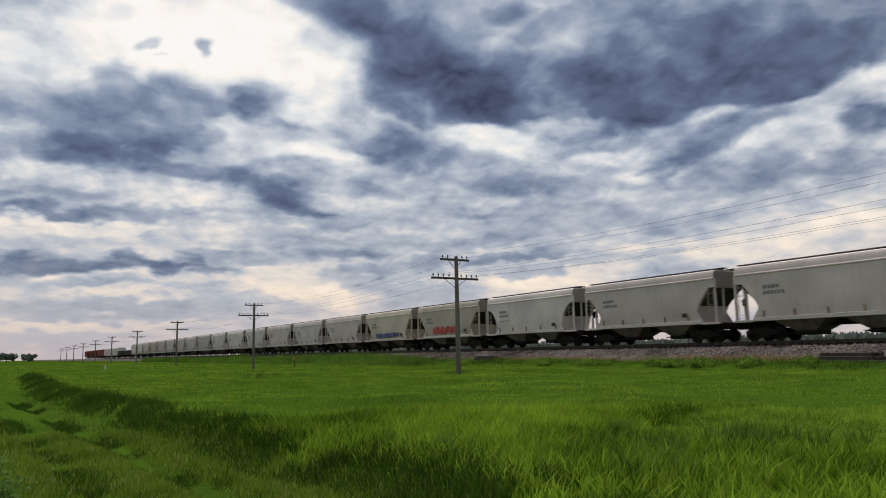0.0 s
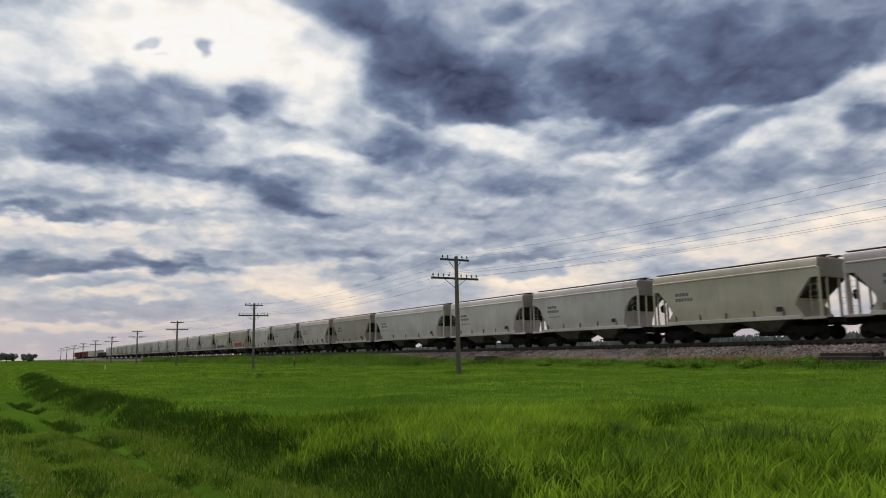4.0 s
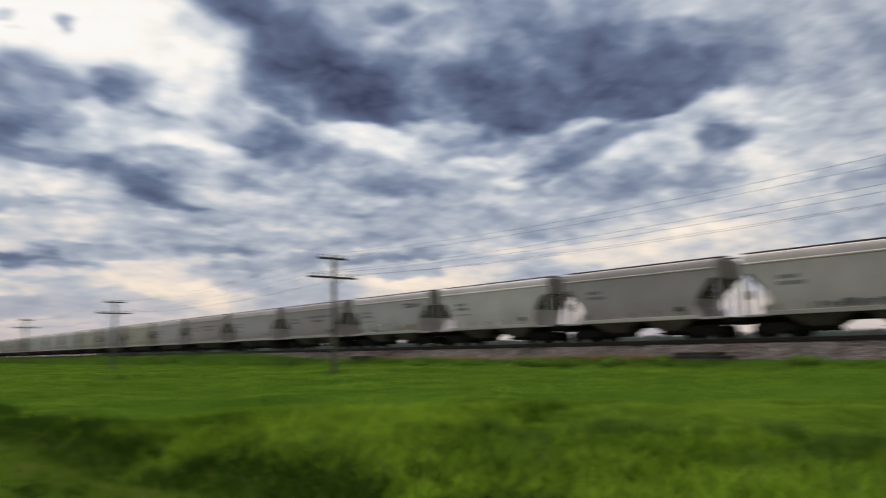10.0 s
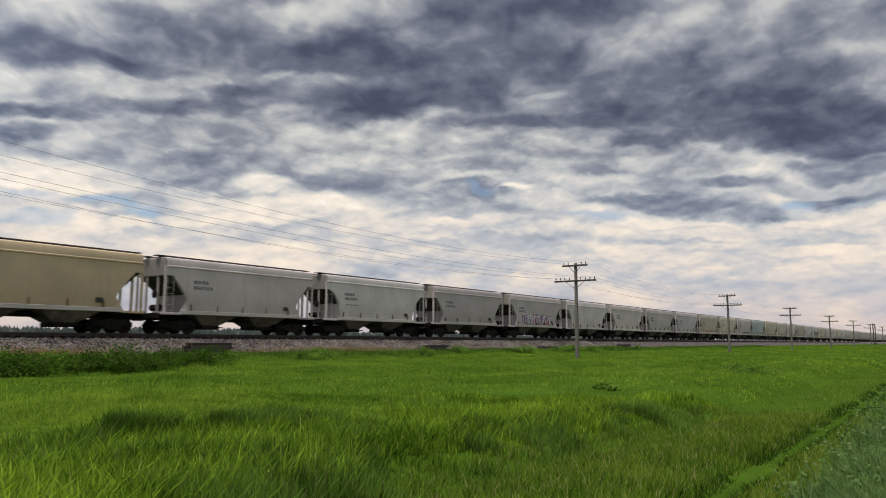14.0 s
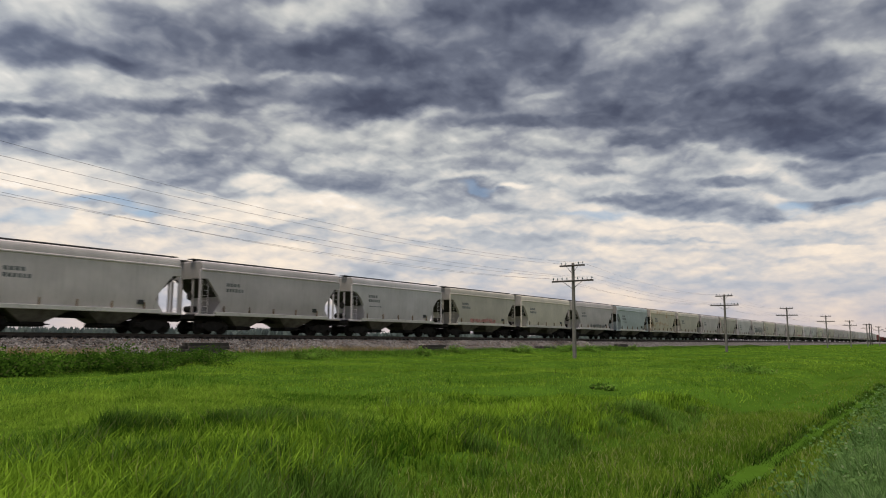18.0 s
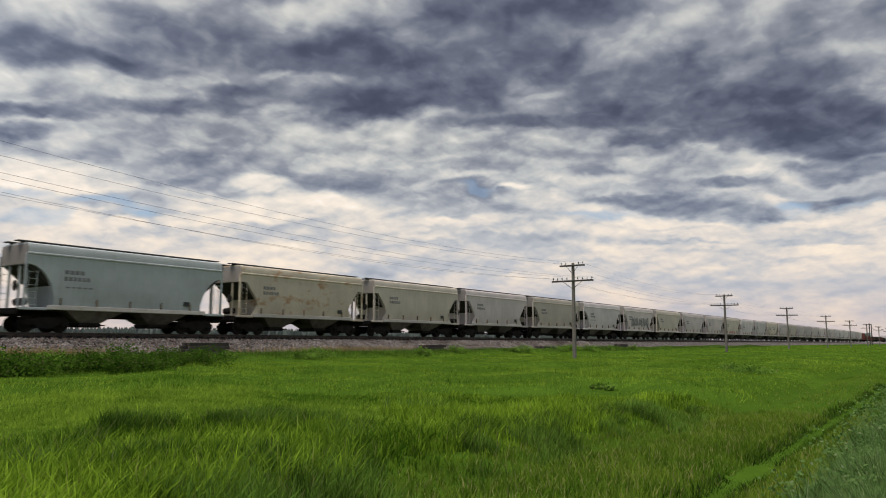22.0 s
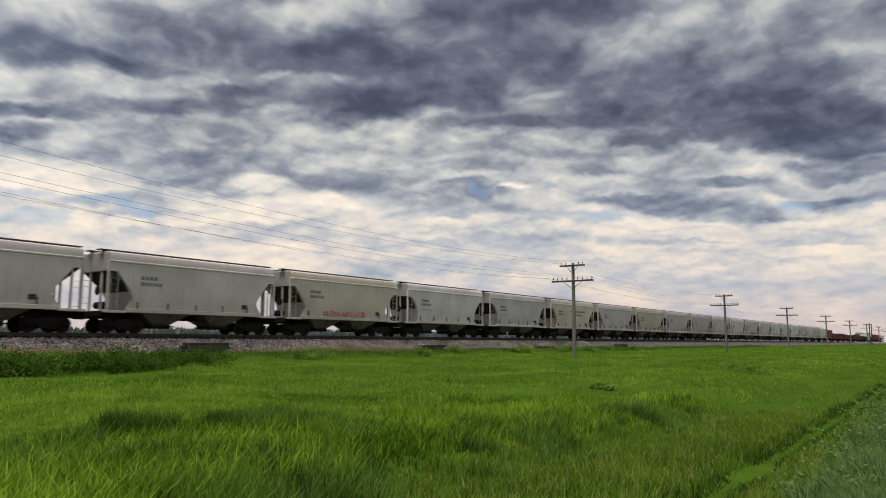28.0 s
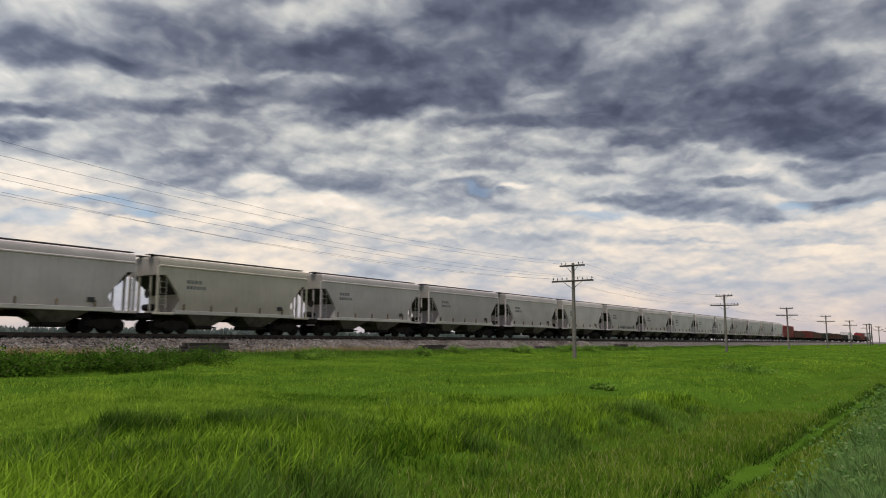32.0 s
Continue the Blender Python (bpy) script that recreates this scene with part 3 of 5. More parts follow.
# ---- mesh helpers ----
class Shape:
    """Vertices and faces of one mesh, put together from solids."""

    def __init__(self):
        self.v, self.f, self.smooth = [], [], False

    def add(self, verts, faces):
        k = len(self.v)
        self.v += [tuple(p) for p in verts]
        self.f += [tuple(i + k for i in q) for q in faces]
        return self

    def box(self, x0, x1, y0, y1, z0, z1, c=0.0):
        """A block; c chamfers its upright and long edges."""
        if c:
            ring = [(x0 + c, y0), (x1 - c, y0), (x1, y0 + c), (x1, y1 - c), (x1 - c, y1), (x0 + c, y1), (x0, y1 - c), (x0, y0 + c)]
            mx, my = (x0 + x1) / 2, (y0 + y1) / 2
            inner = [(mx + (x - mx) * (1 - 2 * c / (x1 - x0)), my + (y - my) * (1 - 2 * c / (y1 - y0))) for x, y in ring]
            levels = [(inner, z0), (ring, z0 + c), (ring, z1 - c), (inner, z1)]
            verts = [(x, y, z) for r, z in levels for x, y in r]
            faces = [tuple(range(7, -1, -1)), tuple(range(24, 32))]
            faces += [(k * 8 + i, k * 8 + (i + 1) % 8, k * 8 + 8 + (i + 1) % 8, k * 8 + 8 + i) for k in range(3) for i in range(8)]
            return self.add(verts, faces)
        return self.add([(x, y, z) for z in (z0, z1) for y in (y0, y1) for x in (x0, x1)],
                        [(0, 2, 3, 1), (4, 5, 7, 6), (0, 1, 5, 4), (2, 6, 7, 3), (0, 4, 6, 2), (1, 3, 7, 5)])

    def bar(self, a, b, r=0.02, n=6, r2=None, caps=True):
        """A round bar from a to b."""
        a, b = Vector(a), Vector(b)
        d = (b - a).normalized()
        u = d.orthogonal().normalized()
        w = d.cross(u)
        r2 = r if r2 is None else r2
        verts = [a + (u * math.cos(t) + w * math.sin(t)) * r for t in (2 * math.pi * i / n for i in range(n))]
        verts += [b + (u * math.cos(t) + w * math.sin(t)) * r2 for t in (2 * math.pi * i / n for i in range(n))]
        faces = [(i, (i + 1) % n, n + (i + 1) % n, n + i) for i in range(n)]
        if caps:
            faces += [tuple(range(n - 1, -1, -1)), tuple(range(n, 2 * n))]
        return self.add(verts, faces)

    def lathe(self, centre, axis, rings, n=16):
        """Turned solid: rings of (along the axis, radius)."""
        c, d = Vector(centre), Vector(axis).normalized()
        u = d.orthogonal().normalized()
        w = d.cross(u)
        verts = [c + d * s + (u * math.cos(2 * math.pi * i / n) + w * math.sin(2 * math.pi * i / n)) * r for s, r in rings for i in range(n)]
        m = len(rings)
        faces = [(k * n + i, k * n + (i + 1) % n, k * n + n + (i + 1) % n, k * n + n + i) for k in range(m - 1) for i in range(n)]
        faces += [tuple(range(n - 1, -1, -1)), tuple(range((m - 1) * n, m * n))]
        return self.add(verts, faces)

    def loft(self, rings, closed=True, caps=True):
        n = len(rings[0])
        verts = [p for r in rings for p in r]
        faces = [(k * n + i, k * n + (i + 1) % n, k * n + n + (i + 1) % n, k * n + n + i) for k in range(len(rings) - 1) for i in range(n if closed else n - 1)]
        if caps:
            faces += [tuple(range(n - 1, -1, -1)), tuple(range((len(rings) - 1) * n, len(rings) * n))]
        return self.add(verts, faces)

    def mesh(self, name, mat):
        me = bpy.data.meshes.new(name)
        me.from_pydata(self.v, [], self.f)
        bm = bmesh.new()
        bm.from_mesh(me)
        bmesh.ops.recalc_face_normals(bm, faces=bm.faces)
        bm.to_mesh(me)
        bm.free()
        me.materials.append(mat)
        if self.smooth:
            me.shade_smooth()
            me.set_sharp_from_angle(angle=radians(38))
        return me


def part(name, shape, mat, parent, label="", at=None):
    """One mesh object under a thing or a part."""
    ob = new(name, shape if isinstance(shape, bpy.types.Mesh) else shape.mesh(name, mat))
    ob.parent = parent
    if at is not None:
        ob.location = at
    return tagged(ob, label)


def thing(name, label, category, group="", kind="", at=(0, 0, 0), rz=0.0):
    ob = new(name)
    ob.location, ob.rotation_euler = at, (0, 0, rz)
    return tagged(ob, label, category, group, kind)


def solid(name, shape, mat, label, category="", group="", kind=""):
    return tagged(new(name, shape.mesh(name, mat)), label, category, group, kind)


# ---- the land ----
RAIL_Y, RAIL_Z = 38.85, 1.78      # middle of the track, top of the rail


def waves(x, y, spec):
    out = np.zeros_like(x, dtype=float)
    for a, wx, wy, ph in spec:
        out += a * np.sin(wx * x + wy * y + ph)
    return out


def step(t, a, b):
    s = np.clip((t - a) / (b - a), 0, 1)
    return s * s * (3 - 2 * s)


BUMPS = [(0.05, 0.21, 0.33, 0.4), (0.045, -0.47, 0.29, 1.9), (0.035, 0.83, -0.61, 2.2), (0.03, 0.55, 1.15, 0.3), (0.024, -0.9, 1.6, 2.7), (0.018, 1.7, 1.3, 0.7), (0.012, -2.9, 2.3, 1.1)]


def lane(x):
    """How far the path and its bank swing towards the road as they run west."""
    return -0.08 * np.clip(-8.0 - x, 0, 27)


def bank_y(x):
    """Where the low bank beside the path runs."""
    return 3.9 + lane(x) + 0.9 * step(x, -2, 6) + 0.25 * np.sin(0.23 * x) * step(x, -4, 4) + 0.16 * np.sin(0.9 * x + 1) + 0.10 * np.sin(2.3 * x)


def land(x, y):
    """Height of the ground."""
    x, y = np.asarray(x, float), np.asarray(y, float)
    b = bank_y(x)
    z = 0.26 * step(y, b - 0.8, b + 0.35) - 0.12 * np.exp(-((y - b + 0.75) / 0.35) ** 2)
    w = y - lane(x)
    z -= 0.16 * np.exp(-((w - 2.1) / 0.20) ** 2) + 0.05 * np.exp(-((w - 1.0) / 0.2) ** 2)
    z += 0.15 * step(0.6 - w, 0, 2.5)
    z += waves(x, y, BUMPS) * (0.3 + 0.9 * step(y, b, b + 2)) * (1 - step(y, 30, 33))
    z += 0.40 * step(y, 31.0, 35.0)
    z -= 0.55 * step(y, 42.5, 47.0)
    return z


def build_land():
    def axis(lo, hi, fine_lo, fine_hi, fine, grow):
        pts = list(np.arange(fine_lo, fine_hi + 1e-6, fine))
        d = fine
        while pts[-1] < hi:
            d *= grow
            pts.append(pts[-1] + d)
        d = fine
        while pts[0] > lo:
            d *= grow
            pts.insert(0, pts[0] - d)
        return np.array(pts)

    xs, ys = axis(-4500, 4500, -45, 45, 0.45, 1.10), axis(-300, 4500, -6, 48, 0.36, 1.16)
    gx, gy = np.meshgrid(xs, ys)
    gz = land(gx, gy)
    nx, ny = len(xs), len(ys)
    i, j = np.meshgrid(np.arange(nx - 1), np.arange(ny - 1))
    a = (j * nx + i).ravel()
    faces = np.stack([a, a + 1, a + nx + 1, a + nx], 1)
    me = bpy.data.meshes.new("ground")
    me.from_pydata(np.stack([gx, gy, gz], -1).reshape(-1, 3).tolist(), [], faces.tolist())
    me.materials.append(M_SOIL)
    me.shade_smooth()
    tagged(new("ground", me), "green turf of a wide flat field", "ground", kind="structure")


def blades(name, pts, height, width, lean, mat, label, category, bent=True, seed=1):
    """Many single blades at the points of the ground, as one mesh."""
    rng = np.random.default_rng(seed)
    n = len(pts)
    x, y = pts[:, 0], pts[:, 1]
    z = land(x, y) - 0.02
    h = np.broadcast_to(height, n) * rng.uniform(0.55, 1.25, n)
    w = np.broadcast_to(width, n) * rng.uniform(0.7, 1.3, n)
    a, d = rng.uniform(0, 2 * np.pi, n), rng.uniform(0, 2 * np.pi, n)
    ln = np.broadcast_to(lean, n) * rng.uniform(0.2, 1.3, n) * h
    ux, uy = np.cos(a) * w / 2, np.sin(a) * w / 2
    dx, dy = np.cos(d) * ln + 0.10 * h, np.sin(d) * ln
    base = np.stack([x, y, z], 1)
    side = np.stack([ux, uy, 0 * ux], 1)
    if bent:
        mid = base + np.stack([dx * 0.35, dy * 0.35, h * 0.6], 1)
        tip = base + np.stack([dx, dy, h * 0.97], 1)
        v = np.stack([base - side, base + side, mid - side * 0.75, mid + side * 0.75, tip], 1).reshape(-1, 3)
        k = np.arange(n)[:, None] * 5
        loops = np.concatenate([k + np.array([[0, 1, 3]]), k + np.array([[0, 3, 2]]), k + np.array([[2, 3, 4]])], 1).reshape(-1)
    else:
        tip = base + np.stack([dx, dy, h], 1)
        v = np.stack([base - side, base + side, tip], 1).reshape(-1, 3)
        loops = np.arange(3 * n)
    me = bpy.data.meshes.new(name)
    me.vertices.add(len(v))
    me.vertices.foreach_set("co", v.astype(np.float32).ravel())
    me.loops.add(len(loops))
    me.loops.foreach_set("vertex_index", loops.astype(np.int32))
    me.polygons.add(len(loops) // 3)
    me.polygons.foreach_set("loop_start", np.arange(0, len(loops), 3, dtype=np.int32))
    me.update(calc_edges=True)
    me.materials.append(mat)
    return tagged(new(name, me), label, category, kind="stuff")


def patchy(x, y, s, ph=0.0):
    """A soft, uneven pattern from 0 to 1."""
    v = (np.sin(x * s + 1.3 * np.sin(y * s * 0.7 + ph)) + np.sin(y * s * 1.3 + 1.7 * np.sin(x * s * 0.6 + 2 * ph) + ph)
         + 0.7 * np.sin((x - y) * s * 2.1 + ph * 3) + 0.5 * np.sin((x + 1.4 * y) * s * 3.7 + ph))
    return np.clip(0.5 + v / 5.0, 0, 1)


def spread(rng, n, r0, r1, a0, a1):
    """Points in a sector round the camera's stand: distance and degrees right of +y."""
    r = np.sqrt(rng.uniform(r0 * r0, r1 * r1, n))
    a = np.radians(rng.uniform(a0, a1, n))
    return np.stack([r * np.sin(a), r * np.cos(a)], 1)


def rough_edge(x):
    """How far from the stand the uncut growth reaches."""
    return 8.6 + 1.5 * np.sin(0.5 * x + 0.9) + 0.7 * np.sin(1.3 * x) + 0.4 * np.sin(2.9 * x)


def build_grass():
    rng = np.random.default_rng(7)
    p = spread(rng, 430000, 3.0, 16.6, -98, 98)
    b = bank_y(p[:, 0])
    edge = rough_edge(p[:, 0]) + rng.normal(0, 0.5, len(p))
    far = np.hypot(p[:, 0], p[:, 1])
    lump = patchy(p[:, 0], p[:, 1], 0.9, 0.6)
    tuft = patchy(p[:, 0], p[:, 1], 2.6, 1.9)
    rough = (p[:, 1] > b - 0.3) & (p[:, 1] < edge)
    q, l = p[rough], lump[rough]
    # blades stand in tufts, with gaps between them
    c = spread(rng, 26000, 4.0, 13.0, -98, 98)
    c = c[(c[:, 1] > bank_y(c[:, 0]) - 0.1) & (c[:, 1] < rough_edge(c[:, 0]) + rng.normal(0, 0.4, len(c)))]
    t = np.repeat(c, 9, axis=0)
    tall = np.repeat(rng.uniform(0.13, 0.30, len(c)), 9)
    blades("field_grass", t + rng.normal(0, 0.035, t.shape), tall, 0.019, 0.65, M_GRASS, "tufts of long uncut green grass", "grass", seed=23)
    keep = rng.random(len(q)) < 0.55
    q, l, tuft_, far_ = q[keep], l[keep], tuft[rough][keep], far[rough][keep]
    blades("field_grass", q, 0.05 + 0.08 * l + 0.12 * tuft_ ** 2, 0.014 + 0.0006 * far_, 0.42, M_GRASS, "rough uncut green grass at the near edge of the field", "grass", seed=2)
    lawn = p[:, 1] >= edge
    blades("field_grass", p[lawn], 0.05 + 0.08 * lump[lawn] * tuft[lawn] + 0.03 * lump[lawn], 0.011 + 0.0005 * far[lawn], 0.7, M_LAWN, "lush short green grass of the field", "grass", seed=13)
    q = p[(p[:, 1] <= b - 0.3) & (p[:, 1] > 0.2)]
    rut = np.minimum(np.abs(q[:, 1] - lane(q[:, 0]) - 2.1), np.abs(q[:, 1] - lane(q[:, 0]) - 1.0))
    blades("path_grass", q, 0.045 + 0.07 * np.clip(rut / 0.5, 0, 1) + 0.06 * patchy(q[:, 0], q[:, 1], 2.0, 0.4) ** 2, 0.013, 0.6, M_PATH, "short pale green grass along the mown path", "grass", seed=3)
    n = 60000
    x = rng.uniform(4, 30, n) * rng.choice([-1, 1], n)
    y = lane(x) + np.where(rng.random(n) < 0.5, 2.1, 1.0) + rng.normal(0, 0.13, n)
    keep = patchy(x, y * 0.4, 1.2, 3.1) > np.where(x < 0, 0.5, 0.30)
    blades("rut_grass", np.stack([x, y], 1)[keep], 0.12, 0.014, 0.6, M_DARK_GRASS, "darker grass in the old wheel ruts of the path", "grass", seed=21)
    n = 90000
    q = np.stack([rng.uniform(-45, 45, n), rng.uniform(-4, 1.2, n)], 1)
    q = q[(np.abs(q[:, 0]) > 4) & (q[:, 1] < 0.7 + lane(q[:, 0]) + 0.4)]
    blades("roadside_grass", q, 0.15, 0.016, 0.6, M_PATH, "pale green roadside grass beside the path", "grass", seed=14)
    n = 46000
    x = 6.0 + 34 * rng.uniform(0, 1, n) ** 1.6
    q = np.stack([x, np.minimum(0.62 + rng.normal(0, 0.28, n), 1.15)], 1)
    blades("roadside_grass", q, 0.20 + 0.30 * patchy(q[:, 0], q[:, 1], 1.7, 0.2), 0.016, 0.5, M_WEED, "tall pale roadside grass with seed heads", "grass", seed=15)
    # middle distance
    p = spread(rng, 270000, 16.0, 46.0, -88, 88)
    p = p[(p[:, 1] < 33.6) & (p[:, 1] > 0.8)]
    path = p[:, 1] < bank_y(p[:, 0]) - 0.3
    blades("path_grass", p[path], 0.08, 0.025, 0.75, M_PATH, "short green grass along the path, further off", "grass", bent=False, seed=18)
    p = p[~path]
    tall = np.clip(patchy(p[:, 0], p[:, 1], 0.35, 1.7) * 1.6 - 0.75, 0, 1) + 0.7 * np.clip(patchy(p[:, 0], p[:, 1], 1.1, 0.5) * 2.0 - 1.1, 0, 1)
    blades("field_grass", p, 0.07 + 0.12 * tall, 0.025, 0.75, M_LAWN, "lush green grass of the field, further off", "grass", bent=False, seed=4)
    # scattered darker tussocks
    p = spread(rng, 60000, 12.0, 46.0, -88, 88)
    p = p[(p[:, 1] < 31) & (p[:, 1] > bank_y(p[:, 0]) + 2) & (patchy(p[:, 0] * 0.6, p[:, 1], 1.5, 2.9) > 0.78)]
    blades("tussock", p, 0.17, 0.024, 0.6, M_TALL, "scattered darker tussocks in the open field", "grass", bent=False, seed=22)
    p = np.stack([rng.uniform(60, 230, 90000) * rng.choice([-1, 1], 90000), rng.uniform(-3, 33.5, 90000)], 1)
    p = np.concatenate([p, np.stack([rng.uniform(30, 60, 50000) * rng.choice([-1, 1], 50000), rng.uniform(-3, 33.5, 50000)], 1)])
    p = p[np.hypot(p[:, 0], p[:, 1]) > 44]
    blades("field_grass", p, 0.12, 0.06, 0.8, M_LAWN, "green grass of the distant field", "grass", bent=False, seed=5)
    # darker, taller growth on the bank and in clumps
    n = 84000
    x = np.concatenate([-3 - 75 * rng.uniform(0, 1, n // 2) ** 2.0, rng.uniform(-3, 16, n // 2)])
    y = bank_y(x) + rng.normal(-0.12, 0.34, n)
    keep = patchy(x, y, 1.5, 2.2) > np.where(x < -2, 0.30, 0.46)
    p = np.stack([x, y], 1)[keep]
    # the shade on the bank's face is put into these blades
    blades("bank_grass", p[p[:, 0] < 0], 0.22, 0.014, 0.55, M_DARK_GRASS, "grass on the low bank beside the path, coloured dark for shade", "grass", seed=6)
    blades("bank_grass", p[p[:, 0] > 0], 0.20, 0.013, 0.5, M_TALL, "taller dark grass on the low bank beside the path", "grass", seed=17)
    n = 46000
    x = rng.uniform(-7, 11, n)
    y = rough_edge(x) - np.abs(rng.normal(0, 0.35, n))
    keep = patchy(x, y, 1.4, 4.0) > 0.52
    blades("tall_grass", np.stack([x, y], 1)[keep], 0.30, 0.013, 0.5, M_TALL, "ragged tufts of taller dark grass", "grass", seed=8)
    p = spread(rng, 60000, 4.5, 10.0, -60, 70)
    keep = (p[:, 1] > bank_y(p[:, 0]) + 0.3) & (patchy(p[:, 0], p[:, 1], 2.1, 4.0) > 0.78)
    blades("tall_grass", p[keep], 0.28, 0.013, 0.5, M_TALL, "tufts of tall dark green grass", "grass", seed=16)
    # rank growth along the foot of the ballast
    n = 90000
    x = rng.uniform(-220, 160, n)
    y = 33.9 + rng.normal(0, 0.8, n) + 0.5 * np.sin(0.13 * x)
    p = np.stack([x, np.minimum(y, 35.4)], 1)
    hump = patchy(x, y, 0.25, 0.9)
    blades("verge_grass", p, 0.13 + 0.32 * hump ** 2 + 0.75 * step(-x, 48, 66), 0.04, 0.4, M_TALL, "rank green grass along the foot of the ballast", "grass", bent=False, seed=9)
    n = 14000
    x = rng.uniform(-9, 7.5, n)
    y = 32.2 + 0.5 * np.sin(0.9 * x) + rng.normal(0, 0.7, n)
    hump = patchy(x, 0 * x, 0.9, 2.4)
    blades("tall_weeds", np.stack([x, y], 1), 0.12 + 0.32 * hump, 0.045, 0.4, M_TALL, "clumps of tall dark green weeds before the ballast", "weeds", bent=False, seed=19)
    n = 9000
    x = np.concatenate([rng.normal(c, s, n // 4) for c, s in ((-44, 5), (-26, 4), (14, 3), (36, 5))])
    p = np.stack([x, 35.25 + rng.normal(0, 0.2, len(x))], 1)
    blades("dry_grass", p, 0.42, 0.03, 0.5, M_DRY, "dry straw-coloured grass at the edge of the ballast", "grass", bent=False, seed=10)


build_land()
build_grass()


def leafy(name, x, y, r, h, n, mat, label, category, seed, leaf=0.04):
    """A bushy weed: stems with many small leaves, as parts of one plant."""
    rng = random.Random(seed)
    z0 = float(land(x, y)) - 0.03
    t = thing(name, label, category, at=(x, y, z0))
    stems, leaves = Shape(), Shape()
    for _ in range(max(6, n // 25)):
        a, q = rng.uniform(0, 6.28), r * math.sqrt(rng.random())
        hx = h * (1.15 - 0.55 * q / r) * rng.uniform(0.7, 1.1)
        b = Vector((math.cos(a) * q * 0.6, math.sin(a) * q * 0.6, 0))
        e = Vector((math.cos(a) * q, math.sin(a) * q, hx))
        stems.bar(b, e, 0.008, 4, 0.003)
        for _ in range(40):
            k = rng.uniform(0.2, 1.0)
            c = b.lerp(e, k) + Vector((rng.gauss(0, 1), rng.gauss(0, 1), rng.gauss(0, 0.7))) * r * 0.14
            c.z = max(c.z, 0.03)
            d = Vector((rng.gauss(0, 1), rng.gauss(0, 1), rng.gauss(0, 0.6))).normalized()
            s = d.orthogonal().normalized() * leaf * 0.4
            ln = leaf * rng.uniform(0.7, 1.5)
            leaves.add([c, c + d * ln * 0.5 + s, c + d * ln, c + d * ln * 0.5 - s], [(0, 1, 2, 3)])
    me = stems.mesh("stem", mat)
    tagged(part("stem", me, mat, t), kind="stuff")
    me = bpy.data.meshes.new("foliage")
    me.from_pydata(leaves.v, [], leaves.f)
    me.materials.append(mat)
    tagged(part("foliage", me, mat, t), kind="stuff")
    return t


def build_weeds():
    spots = [(-7.9, -0.2, 0.5, 0.6, 600), (-9.4, -0.45, 0.55, 0.65, 600), (-11.6, -0.75, 0.7, 0.7, 600), (-14.5, -1.1, 0.9, 0.7, 600), (-18.5, -1.6, 1.0, 0.8, 500),
             (7.2, 0.9, 0.6, 0.5, 500), (8.6, 0.7, 0.7, 0.6, 600), (10.4, 0.9, 0.8, 0.6, 600), (12.5, 0.8, 0.8, 0.65, 600), (15.2, 0.9, 0.9, 0.6, 600),
             (18.5, 1.0, 0.9, 0.6, 500), (22.5, 1.0, 1.0, 0.6, 500)]
    for i, (x, y, r, h, n) in enumerate(spots):
        tagged(leafy("weed_clump", x, y, r, h, n, M_WEED, "bushy pale green roadside weeds beside the path", "weed", 40 + i), group="weeds beside the path")
    for i, (x, y, r, h) in enumerate([(17.2, 7.5, 0.28, 0.16), (34.0, 8.3, 0.9, 0.22), (29.0, 6.5, 0.8, 0.2), (-40, 12, 1.0, 0.25)]):
        leafy("low_bush", x, y, r, h, 500, M_TALL, "low dark green bush in the open field", "bush", 70 + i, 0.09)
    rng = random.Random(31)
    spots = [(rng.uniform(9.0, 18.5), rng.uniform(25.0, 27.5), rng.uniform(0.8, 1.5), rng.uniform(0.6, 1.0)) for _ in range(22)]
    spots += [(rng.uniform(-5, 95), rng.uniform(32.2, 33.6), rng.uniform(0.6, 1.4), rng.uniform(0.35, 0.8)) for _ in range(22)]
    spots += [(-rng.uniform(58, 150), rng.uniform(29.5, 33.0), rng.uniform(1.4, 2.6), rng.uniform(0.7, 1.25)) for _ in range(16)]
    spots += [(-rng.uniform(8, 55), rng.uniform(32.6, 33.6), rng.uniform(0.6, 1.2), rng.uniform(0.25, 0.5)) for _ in range(12)]
    for i, (x, y, r, h) in enumerate(spots):
        tagged(leafy("tall_weed_patch", x, y, r, h, 450, M_DARK_GRASS if y < 28 else M_TALL, "patch of leafy green weeds beside the ballast", "weed", 90 + i, 0.10), group="weeds beside the ballast")


build_weeds()


